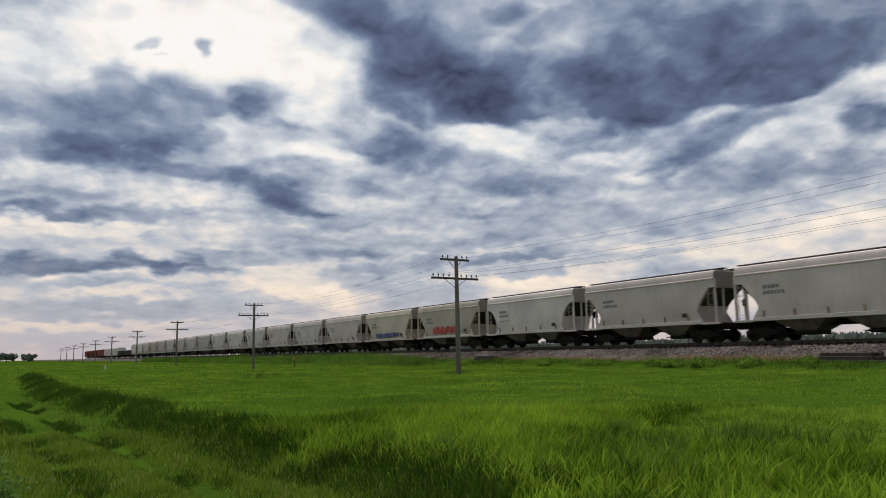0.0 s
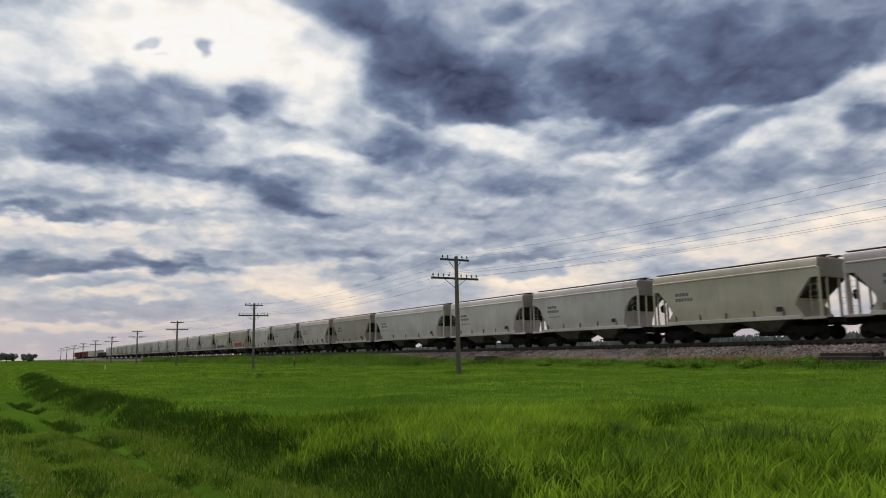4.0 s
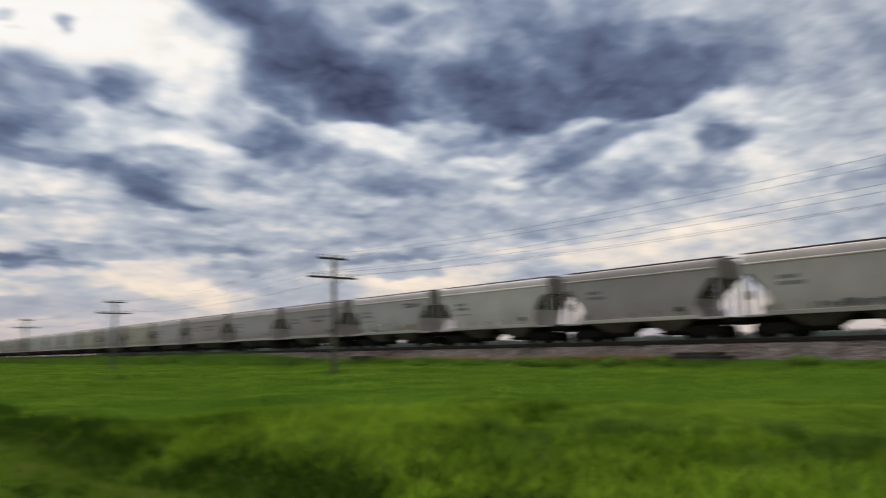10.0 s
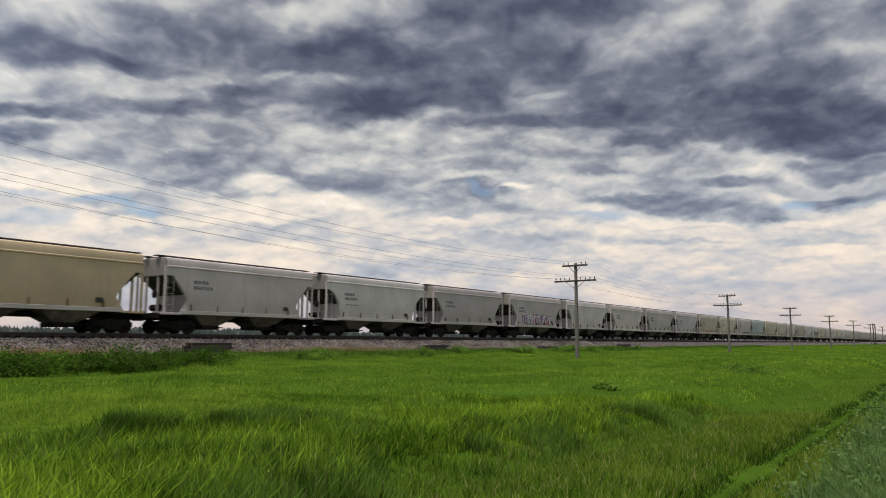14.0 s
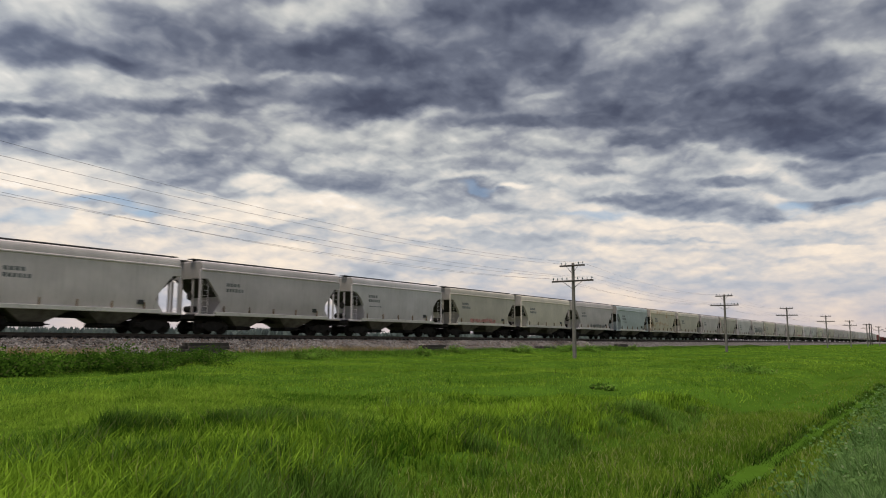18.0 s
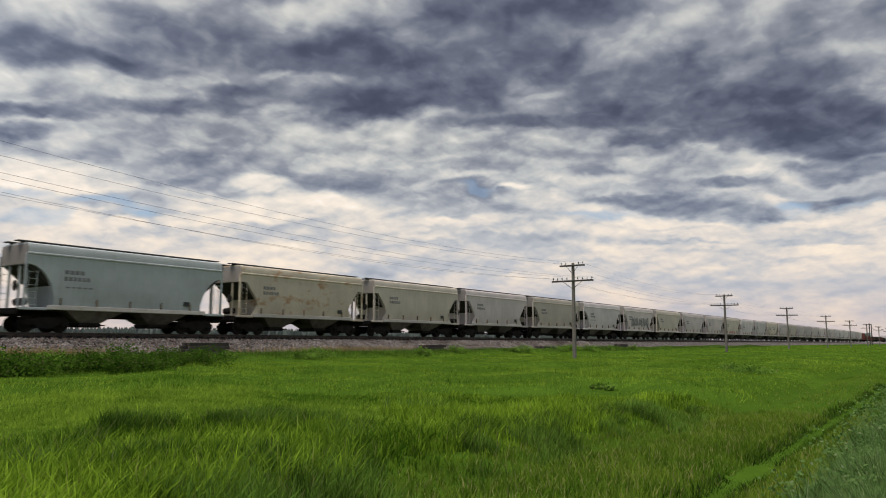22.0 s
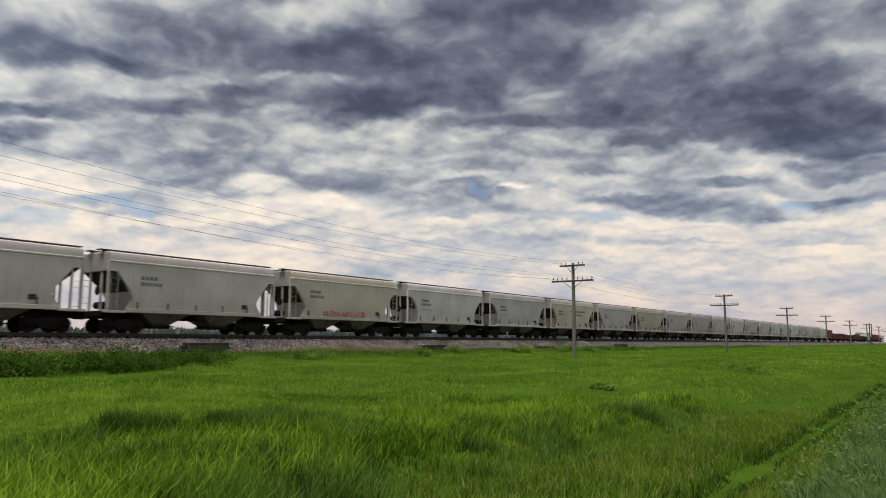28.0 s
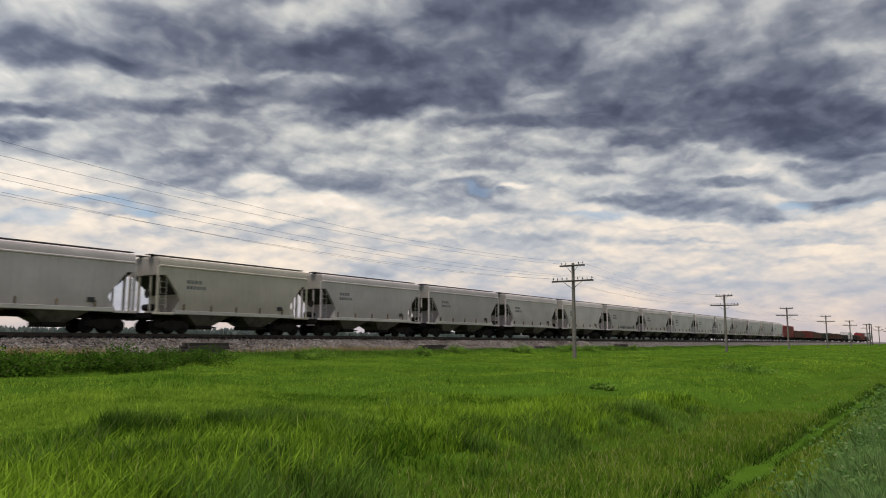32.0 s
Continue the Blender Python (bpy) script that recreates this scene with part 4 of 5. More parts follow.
# ---- the railway ----
def build_track():
    xs = list(np.arange(-90, 90, 0.5))
    d, lo, hi = 0.5, -90.0, 89.5
    while hi < 1500:
        d *= 1.12
        hi += d
        lo -= d
        xs.append(hi)
        xs.insert(0, lo)
    prof = [(34.7, 0.40), (35.1, 0.62), (35.6, 0.85), (36.1, 1.08), (36.6, 1.30), (37.0, 1.43), (37.4, 1.47), (38.2, 1.48), (39.0, 1.48), (39.8, 1.48), (40.5, 1.46), (41.2, 1.3), (42.2, 0.8), (43.2, 0.3)]
    rings = []
    for x in xs:
        rings.append([(x, y + 0.10 * noise.noise((x * 0.9, y, 0)), z + (0.05 * noise.noise((x * 1.7, y * 2, 3)) if 0 < i < 13 else -0.1)) for i, (y, z) in enumerate(prof)])
    crib = Shape().loft([r[5:12] for r in rings], closed=False, caps=False)
    s = Shape().loft([r[:6] for r in rings], closed=False, caps=False).loft([r[11:] for r in rings], closed=False, caps=False)
    bed = solid("ballast_bed", s, M_BALLAST, "bed of grey-brown crushed stone under the track", "ballast", kind="structure")
    part("oiled_crib", crib, M_CRIB, bed, "stone along the rails, blackened for oil and the train's shadow")
    # loose stones proud of the slope
    rng = random.Random(5)
    st = Shape()
    for _ in range(30000):
        x, k = rng.uniform(-75, 80), rng.random()
        y = 34.9 + 2.4 * k
        z = float(np.interp(y, [p[0] for p in prof], [p[1] for p in prof]))
        r = rng.uniform(0.035, 0.085)
        c = Vector((x, y, z + 0.01))
        v = [c + Vector((rng.uniform(-1, 1), rng.uniform(-1, 1), rng.uniform(-0.7, 0.9))) * 0.25 * r + Vector(o) * r for o in ((1, 0, 0), (0, 1, 0), (-1, 0, 0), (0, -1, 0), (0, 0, 0.9), (0, 0, -0.8))]
        st.add(v, [(0, 1, 4), (1, 2, 4), (2, 3, 4), (3, 0, 4), (1, 0, 5), (2, 1, 5), (3, 2, 5), (0, 3, 5)])
    me = bpy.data.meshes.new("loose_stone")
    me.from_pydata(st.v, [], st.f)
    me.materials.append(M_STONE)
    tagged(part("loose_stone", me, M_STONE, bed), kind="stuff")
    for side in (-1, 1):
        y = RAIL_Y + side * 0.755
        sec = [(-0.07, -0.17), (0.07, -0.17), (0.07, -0.15), (0.012, -0.12), (0.012, -0.05), (0.036, -0.035), (0.036, -0.004), (0.028, 0), (-0.028, 0), (-0.036, -0.004), (-0.036, -0.035), (-0.012, -0.05), (-0.012, -0.12), (-0.07, -0.15)]
        s = Shape().loft([[(x, y + a, RAIL_Z + b) for a, b in sec] for x in (-1500, -400, -100, 0, 100, 400, 1500)])
        solid("rail", s, M_RAIL, "brown steel rail of the railway track", "rail", group="rails of the track", kind="structure")
    # sleepers: those nearest are parts, the rest one mesh
    track = thing("sleeper_row", "dark creosoted wooden sleepers under the rails", "sleepers", kind="structure", at=(0, RAIL_Y, 0))
    me = Shape().box(-0.115, 0.115, -1.3, 1.3, RAIL_Z - 0.35, RAIL_Z - 0.165, 0.012).mesh("sleeper", M_TIE)
    rest = Shape()
    for i in range(-700, 700):
        x = i * 0.53 + 0.02 * math.sin(i * 12.9)
        if abs(i) < 20:
            part("sleeper", me, M_TIE, track, at=(x, 0.03 * math.sin(i * 3.7), 0))
        else:
            rest.box(x - 0.115, x + 0.115, -1.3, 1.3, RAIL_Z - 0.35, RAIL_Z - 0.165)
    tagged(part("far_sleeper", rest, M_TIE, track), kind="stuff")


def tie_pile(x, y, rows, seed):
    """A stack of old sleepers dropped beside the track."""
    rng = random.Random(seed)
    z = float(np.interp(y, [33, 34.7, 35.1, 36.6], [0.45, 0.5, 0.62, 1.2]))
    t = thing("sleeper_pile", "pile of old dark wooden sleepers beside the ballast", "sleeper pile", "piles of old sleepers", at=(x, y, z - 0.05))
    me = Shape().box(-1.3, 1.3, -0.115, 0.115, 0, 0.18, 0.012).mesh("sleeper", M_TIE)
    for k in range(rows):
        for j in range(4 - (k > 1)):
            o = part("sleeper", me, M_TIE, t, at=(rng.uniform(-0.35, 0.35), -0.5 + 0.27 * j + 0.12 * k + rng.uniform(-0.02, 0.02), 0.181 * k))
            o.rotation_euler = (0, 0, rng.uniform(-0.05, 0.05))
    return t


build_track()
for i, (x, rows) in enumerate([(-18.8, 3), (-49.8, 3), (-73.5, 3), (4.4, 4), (24.6, 4), (46.5, 3), (65.8, 2), (87.0, 3)]):
    tie_pile(x, 35.05, rows, 20 + i)


# ---- the pole line ----
POLE_X = [5.89 + 40.03 * k + w for k, w in [(-1, 0), (0, 0), (1, 0), (2, 0.54), (3, -1.9), (4, -0.5), (5, -0.7), (-2, 0.16), (-3, 0.1), (-4, 0.5), (-5, -0.4), (-6, 0.6), (-7, 0), (-8, -0.5), (-9, 0.4), (-10, 0), (6, 0.3), (7, -0.2), (8, 0), (9, 0.4), (10, 0)]]


def build_poles():
    t = thing("telegraph_pole", "weathered grey wooden telegraph pole with two crossarms", "utility pole", "telegraph poles along the railway")
    s = Shape().lathe((0, 0, 0), (0, 0, 1), [(-0.4, 0.15), (0.0, 0.148), (2.5, 0.135), (5.0, 0.12), (6.85, 0.108), (6.92, 0.09)], 12)
    s.smooth = True
    part("pole", s, M_POLE, t)
    for z, half, pins in ((6.72, 0.98, (-0.85, -0.5, 0.5, 0.85)), (5.62, 1.62, (-1.5, -1.15, -0.8, -0.42, 0.42, 0.8, 1.15, 1.5))):
        arm = part("crossarm", Shape().box(-0.2, -0.1, -half, half, z - 0.06, z + 0.06, 0.012), M_ARM, t, "dark wooden crossarm")
        for y in pins:
            p = Shape().bar((-0.15, y, z + 0.05), (-0.15, y, z + 0.16), 0.014, 6)
            part("pin", p, M_IRON, arm)
            g = Shape().lathe((-0.15, y, z + 0.13), (0, 0, 1), [(0, 0.05), (0.04, 0.055), (0.06, 0.04), (0.11, 0.035), (0.13, 0.015)], 8)
            part("insulator", g, M_GLASS, arm)
        for sgn in (-1, 1):
            part("brace", Shape().bar((-0.14, sgn * half * 0.45, z - 0.05), (-0.125, sgn * 0.03, z - 0.55), 0.018, 5), M_ARM, t)
    xs = POLE_X
    for x in xs[1:]:
        copy_thing(t, pose(x, 22.0, 0.13 if abs(x) > 20 else 0.22))
    t.matrix_basis = pose(xs[0], 22.0, 0.13)
    # wires sag from pole to pole
    order = sorted(xs)
    for y, z, sag in ((-1.5, 5.80, 0.55), (-0.8, 5.80, 0.62), (1.5, 5.80, 0.5), (0.8, 5.80, 0.7), (-0.85, 6.88, 0.75), (0.85, 6.88, 0.6)):
        line = []
        for a, b in zip(order, order[1:]):
            k = 10
            za = [0.13 if abs(q) > 20 else 0.22 for q in (a, b)]
            line += [(a + (b - a) * i / k - 0.15, 22 + y, z + za[0] + (za[1] - za[0]) * i / k - sag * 4 * (i / k) * (1 - i / k)) for i in range(k)]
        r = 0.005
        s = Shape().loft([[(p[0], p[1] + r, p[2]), (p[0], p[1] - r * 0.5, p[2] + r * 0.87), (p[0], p[1] - r * 0.5, p[2] - r * 0.87)] for p in line])
        solid("overhead_wire", s, M_WIRE, "thin dark telegraph wire strung between the poles", "wire", "telegraph wires")


build_poles()


# ---- the train ----
def ladder(s, x, y, z0, z1, dx=0.42, step_=0.33, r=0.018):
    s.bar((x, y, z0), (x, y, z1), r, 5).bar((x + dx, y, z0), (x + dx, y, z1), r, 5)
    z = z0 + 0.15
    while z < z1:
        s.bar((x, y, z), (x + dx, y, z), 0.012, 4)
        z += step_


def truck_meshes():
    frame_ = Shape()
    prof = [(-1.12, 0.36), (-1.12, 0.60), (-0.75, 0.64), (-0.40, 0.78), (0.40, 0.78), (0.75, 0.64), (1.12, 0.60), (1.12, 0.36), (0.62, 0.40), (0.34, 0.20), (-0.34, 0.20), (-0.62, 0.40)]
    frame_.loft([[(x, y, z) for x, z in prof] for y in (-0.08, 0.08)])
    for x in (-0.14, 0, 0.14):
        frame_.lathe((x, -0.04, 0.28), (0, 0, 1), [(0, 0.06), (0.42, 0.06)], 8)
    for x in (-0.84, 0.84):
        frame_.lathe((x, -0.16, 0.42), (0, 1, 0), [(0, 0.09), (0.04, 0.13), (0.2, 0.13)], 10)
    wheels = Shape()
    for y, d in ((-0.755, 1), (0.755, -1)):
        wheels.lathe((0, y - 0.07 * d, 0.42), (0, d, 0), [(0, 0.10), (0.01, 0.33), (-0.01, 0.36), (-0.01, 0.42), (0.11, 0.425), (0.115, 0.45), (0.15, 0.45), (0.15, 0.36), (0.09, 0.33), (0.13, 0.1)], 20)
    wheels.bar((0, -0.95, 0.42), (0, 0.95, 0.42), 0.085, 10)
    bolster = Shape().box(-0.2, 0.2, -1.1, 1.1, 0.42, 0.8, 0.03)
    return frame_.mesh("side_frame", M_IRON), wheels.mesh("wheelset", M_IRON), bolster.mesh("bolster", M_IRON)


SIDE_FRAME, WHEELSET, BOLSTER = truck_meshes()


def trucks(t, xs):
    for x in xs:
        tr = part("truck", BOLSTER, M_IRON, t, "black cast steel truck with four wheels", at=(x, 0, 0))
        for y, flip in ((-1.0, 0), (1.0, math.pi)):
            f = part("side_frame", SIDE_FRAME, M_IRON, tr, at=(0, y, 0))
            f.rotation_euler = (0, 0, flip)
        for dx in (-0.84, 0.84):
            part("wheelset", WHEELSET, M_IRON, tr, at=(dx, 0, 0))


def coupler(t, half):
    for sgn in (-1, 1):
        s = Shape().box(min(sgn * (half - 0.95), sgn * (half - 0.22)), max(sgn * (half - 0.95), sgn * (half - 0.22)), -0.09, 0.09, 0.78, 0.98, 0.02)
        s.box(min(sgn * (half - 0.3), sgn * (half - 0.015)), max(sgn * (half - 0.3), sgn * (half - 0.015)), -0.15, 0.15, 0.74, 1.02, 0.04)
        part("coupler", s, M_IRON, t)


def hopper(length, mat, label, style=0):
    """A two-bay covered hopper; the rail is z = 0 and the middle of the car x = 0."""
    t = thing("hopper_car", label, "hopper car", "covered hopper cars of the train")
    half = length / 2
    e, top, sill = half - 0.75, 4.52, 1.22
    lo = half - 2.2
    # cross section of the body (half width by height), bulging a little at the sides
    sec = [(1.36, sill), (1.50, sill + 0.5), (1.55, 2.4), (1.55, 3.2), (1.53, 3.90), (1.59, 3.93), (1.59, 3.99), (1.54, 4.03), (1.525, 4.33), (1.46, 4.45), (1.28, top - 0.01), (0.6, top + 0.005), (0, top + 0.02)]

    def ring(x, zmin):
        pts = [(w, max(z, zmin)) for w, z in sec]
        return [(x, -w, z) for w, z in pts] + [(x, w, z) for w, z in reversed(pts[:-1])]

    def low(x):
        """Lowest edge of the side at x: the ends are cut away in a curve."""
        a = abs(x)
        if a <= lo:
            return sill
        k = (a - lo) / (e - lo)
        return (sill + 0.75 + (3.42 - sill - 0.75) * min(1.0, k / 0.7) ** 0.8) if style == 0 else (sill + (3.42 - sill) * math.sqrt(max(0.0, 1 - (1 - k) ** 2)))

    xs = sorted({-e, e, -lo, lo, -lo - 0.004, lo + 0.004, 0.0, *[s * (lo + (e - lo) * q) for s in (-1, 1) for q in (0.12, 0.25, 0.4, 0.55, 0.7, 0.85)], *np.linspace(-lo, lo, 9).tolist()})
    body = Shape().loft([ring(x, low(x)) for x in xs])
    body.smooth = True
    body = part("body", body, mat, t)
    for y in (-1, 1):
        s = Shape().box(-lo - 0.35, lo + 0.35, min(y * 1.36, y * 1.58), max(y * 1.36, y * 1.58), sill - 0.06, sill + 0.17, 0.02)
        part("side_sill", s, M_SILL, t, "pale side sill")
        for sx in (-1, 1):
            a, b = sorted((sx * (lo + 0.36), sx * (half - 0.5)))
            part("end_sill", Shape().box(a, b, min(y * 1.3, y * 1.56), max(y * 1.3, y * 1.56), sill - 0.10, sill + 0.03, 0.015), mat, t)
            if style == 0:
                # triangular foot of the side sheet below the cut-away end
                foot = [(sx * (lo - 0.04), sill + 0.02), (sx * (lo + 0.46), sill + 0.02), (sx * (lo + 0.44), sill + 0.12), (sx * (lo - 0.04), sill + 0.82)]
                part("side_gusset", Shape().loft([[(a, yy, b) for a, b in foot] for yy in (y * 1.44, y * 1.475)]), mat, t)
            # corner post and grab ladder
            s = Shape().box(sx * (e + 0.04) - 0.05, sx * (e + 0.04) + 0.05, min(y * 1.44, y * 1.55), max(y * 1.44, y * 1.55), sill - 0.1, 3.95, 0.01)
            part("corner_post", s, mat, t)
            s = Shape()
            ladder(s, min(sx * (e - 0.08), sx * (e - 0.5)), y * 1.53, sill, 3.3 if style == 0 else 3.1)
            part("ladder", s, mat, t)
    for sx in (-1, 1):
        a, b = sorted((sx * (lo - 0.3), sx * (half - 0.45)))
        part("end_platform", Shape().box(a, b, -1.3, 1.3, sill - 0.14, sill - 0.02, 0.015), M_IRON, t)
        a, b = sorted((sx * (half - 0.50), sx * (half - 0.38)))
        part("end_beam", Shape().box(a, b, -1.45, 1.45, sill - 0.32, sill - 0.02, 0.015), M_IRON, t)
        # darker upper end wall over the cut-away
        wall = [(-1.5, 3.44), (1.5, 3.44), (1.5, 4.3), (1.4, 4.44), (-1.4, 4.44), (-1.5, 4.3)]
        part("end_wall", Shape().loft([[(sx * xx, a, b) for a, b in wall] for xx in (e + 0.003, e + 0.03)]), P_END, t, "darker end wall")
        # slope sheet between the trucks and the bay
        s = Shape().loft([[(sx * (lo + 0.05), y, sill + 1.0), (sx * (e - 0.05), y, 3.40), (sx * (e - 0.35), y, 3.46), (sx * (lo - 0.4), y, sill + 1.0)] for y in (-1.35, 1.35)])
        part("slope_sheet", s, M_SHEET, t, "slope sheet coloured dark for shade")
        for y in (-0.6, 0.6):
            part("end_stay", Shape().box(min(sx * (e - 0.12), sx * (e - 0.02)), max(sx * (e - 0.12), sx * (e - 0.02)), y - 0.05, y + 0.05, sill, 3.45), mat, t)
    part("centre_sill", Shape().box(-half + 0.5, half - 0.5, -0.18, 0.18, 0.80, 1.12, 0.02), M_IRON, t)
    # the two bays and their outlets
    for x in (-length * 0.155, length * 0.155):
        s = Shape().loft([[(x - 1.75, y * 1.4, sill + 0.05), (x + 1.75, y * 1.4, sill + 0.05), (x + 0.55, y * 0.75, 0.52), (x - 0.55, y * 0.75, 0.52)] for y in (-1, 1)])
        bay = part("hopper_bay", s, M_BAY, t, "discharge bay in shade-dark paint")
        part("outlet_gate", Shape().box(x - 0.6, x + 0.6, -0.8, 0.8, 0.30, 0.54, 0.03).bar((x - 0.75, -0.95, 0.42), (x + 0.75, -0.95, 0.42), 0.035), M_IRON, bay)
    # roof walk on brackets, hatches
    for y in (-0.62, 0.62):
        s = Shape().box(-e - 0.25, e + 0.25, y - 0.26, y + 0.26, top + 0.09, top + 0.14)
        for k in range(7):
            x = -e + 0.1 + (2 * e - 0.2) * k / 6
            s.box(x - 0.03, x + 0.03, y - 0.24, y + 0.24, top - 0.06, top + 0.10)
        part("roof_walk", s, M_BOARD, t, "dark roof walk")
    for k in range(4):
        x = (k - 1.5) * (2 * e / 4.4)
        s = Shape().box(x - 1.05, x + 1.05, -0.34, 0.34, top + 0.0, top + 0.15, 0.03)
        part("roof_hatch", s, mat, t)
    # short ribs and stencils low on the side
    for k in range(5):
        x = -lo + 0.5 + (2 * lo - 1.0) * k / 4 - 0.2
        for y in (-1, 1):
            s = Shape().box(x - 0.03, x + 0.03, min(y * 1.47, y * 1.57), max(y * 1.47, y * 1.57), sill + 0.16, sill + 0.55, 0.01)
            part("jacking_rib", s, M_RIB, t)
    part("stencil_panel", Shape().box(lo - 1.15, lo - 0.75, -1.56, -1.525, sill + 0.42, sill + 0.68), M_BLACK, t, "black stencilled panel")
    mx = -lo + 0.4
    s = Shape()
    for row, (z, n_, w) in enumerate(((3.02, 4, 0.21), (2.68, 6, 0.17))):
        for j in range(n_):
            x = mx + j * (w + 0.06)
            s.box(x, x + w, -1.556, -1.54, z, z + 0.21)
    tagged(part("reporting_mark", s, M_MARK, t), "faded dark stencilled marks", kind="stuff")
    if style == 1:
        s = Shape()
        for j in range(5):
            s.box(mx + 0.1 + j * 0.3, mx + 0.3 + j * 0.3, -1.556, -1.54, 2.3, 2.38)
        part("small_stencil", s, M_MARK, t)
    trucks(t, (-half + 2.05, half - 2.05))
    coupler(t, half)
    # brake gear at one end
    s = Shape().lathe((-half + 0.62, -0.55, 2.35), (1, 0, 0), [(0, 0.27), (0.03, 0.28), (0.05, 0.25)], 14)
    part("brake_wheel", s, M_IRON, t)
    part("air_reservoir", Shape().lathe((-half + 1.3, 0.3, sill + 0.35), (0, 1, 0), [(-0.5, 0.1), (-0.45, 0.2), (0.45, 0.2), (0.5, 0.1)], 12), M_IRON, t)
    return t


# slope sheet: the shade under the cut-away end is put into this colour
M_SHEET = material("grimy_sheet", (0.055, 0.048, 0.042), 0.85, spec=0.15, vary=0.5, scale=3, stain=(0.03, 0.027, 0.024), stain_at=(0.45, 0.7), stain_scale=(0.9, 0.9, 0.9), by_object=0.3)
M_SILL = material("sill_paint", (0.56, 0.52, 0.47), 0.65, vary=0.18, scale=2, stain=(0.24, 0.15, 0.09), stain_at=(0.60, 0.72), stain_scale=(0.8, 2, 2), by_object=0.15, spec=0.3)
# the car's grey taken down, to carry the shade under the body
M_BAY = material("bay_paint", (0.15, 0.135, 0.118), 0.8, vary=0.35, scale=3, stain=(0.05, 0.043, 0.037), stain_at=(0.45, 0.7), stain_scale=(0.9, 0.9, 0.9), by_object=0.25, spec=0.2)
M_RIB = material("stained_rib", (0.24, 0.16, 0.10), 0.8, vary=0.5, scale=4, by_object=0.4)


def gondola(length, mat, label, height=2.5, load=None):
    t = thing("gondola_car", label, "gondola", "mixed freight cars of the train")
    half = length / 2
    e = half - 0.55
    s = Shape().box(-e, e, -1.45, 1.45, 1.05, 1.20, 0.02)
    for y in (-1, 1):
        s.box(-e, e, min(y * 1.38, y * 1.45), max(y * 1.38, y * 1.45), 1.2, height)
    for x in (-e, e - 0.07):
        s.box(x, x + 0.07, -1.38, 1.38, 1.2, height)
    part("body", s, mat, t)
    for y in (-1, 1):
        part("top_chord", Shape().box(-e, e, min(y * 1.38, y * 1.53), max(y * 1.38, y * 1.53), height - 0.09, height + 0.04, 0.02), mat, t)
        for k in range(13):
            x = -e + 0.1 + (2 * e - 0.2) * k / 12
            part("side_stake", Shape().box(x - 0.06, x + 0.06, min(y * 1.44, y * 1.52), max(y * 1.44, y * 1.52), 1.05, height - 0.08), mat, t)
    if load:
        rng = random.Random(int(length * 10))
        s = Shape()
        for k in range(14):
            x = -e + 0.6 + (2 * e - 1.2) * k / 13
            s.box(x - 0.5, x + 0.5, -1.2, 1.2, 1.25, height + rng.uniform(-0.25, load), 0.1)
        part("scrap_load", s, M_IRON, t, "dark uneven load")
    part("centre_sill", Shape().box(-half + 0.5, half - 0.5, -0.2, 0.2, 0.78, 1.04, 0.02), M_IRON, t)
    trucks(t, (-half + 2.1, half - 2.1))
    coupler(t, half)
    return t


def boxcar(length, mat, label, height=4.3):
    t = thing("boxcar", label, "boxcar", "mixed freight cars of the train")
    half = length / 2
    e = half - 0.55
    sec = [(1.45, 1.05), (1.5, 1.15), (1.5, height - 0.25), (1.45, height - 0.12), (0.7, height), (0, height + 0.05)]
    s = Shape().loft([[(x, -w, z) for w, z in sec] + [(x, w, z) for w, z in reversed(sec[:-1])] for x in (-e, e)])
    part("body", s, mat, t)
    for y in (-1, 1):
        d = part("sliding_door", Shape().box(-1.5, 1.5, min(y * 1.5, y * 1.57), max(y * 1.5, y * 1.57), 1.15, height - 0.35, 0.015), mat, t)
        part("door_rail", Shape().box(-3.2, 1.6, min(y * 1.5, y * 1.6), max(y * 1.5, y * 1.6), height - 0.34, height - 0.26), M_IRON, d)
        for k in range(8):
            x = (-e + 0.4 + k * (e - 2.2) / 3.5) if k < 4 else (1.9 + (k - 4) * (e - 2.2) / 3.5)
            part("side_post", Shape().box(x - 0.05, x + 0.05, min(y * 1.5, y * 1.55), max(y * 1.5, y * 1.55), 1.15, height - 0.3), mat, t)
        s = Shape()
        ladder(s, e - 0.5, y * 1.56, 1.1, 2.6)
        part("ladder", s, M_IRON, t)
    part("centre_sill", Shape().box(-half + 0.5, half - 0.5, -0.2, 0.2, 0.78, 1.04, 0.02), M_IRON, t)
    trucks(t, (-half + 2.1, half - 2.1))
    coupler(t, half)
    return t


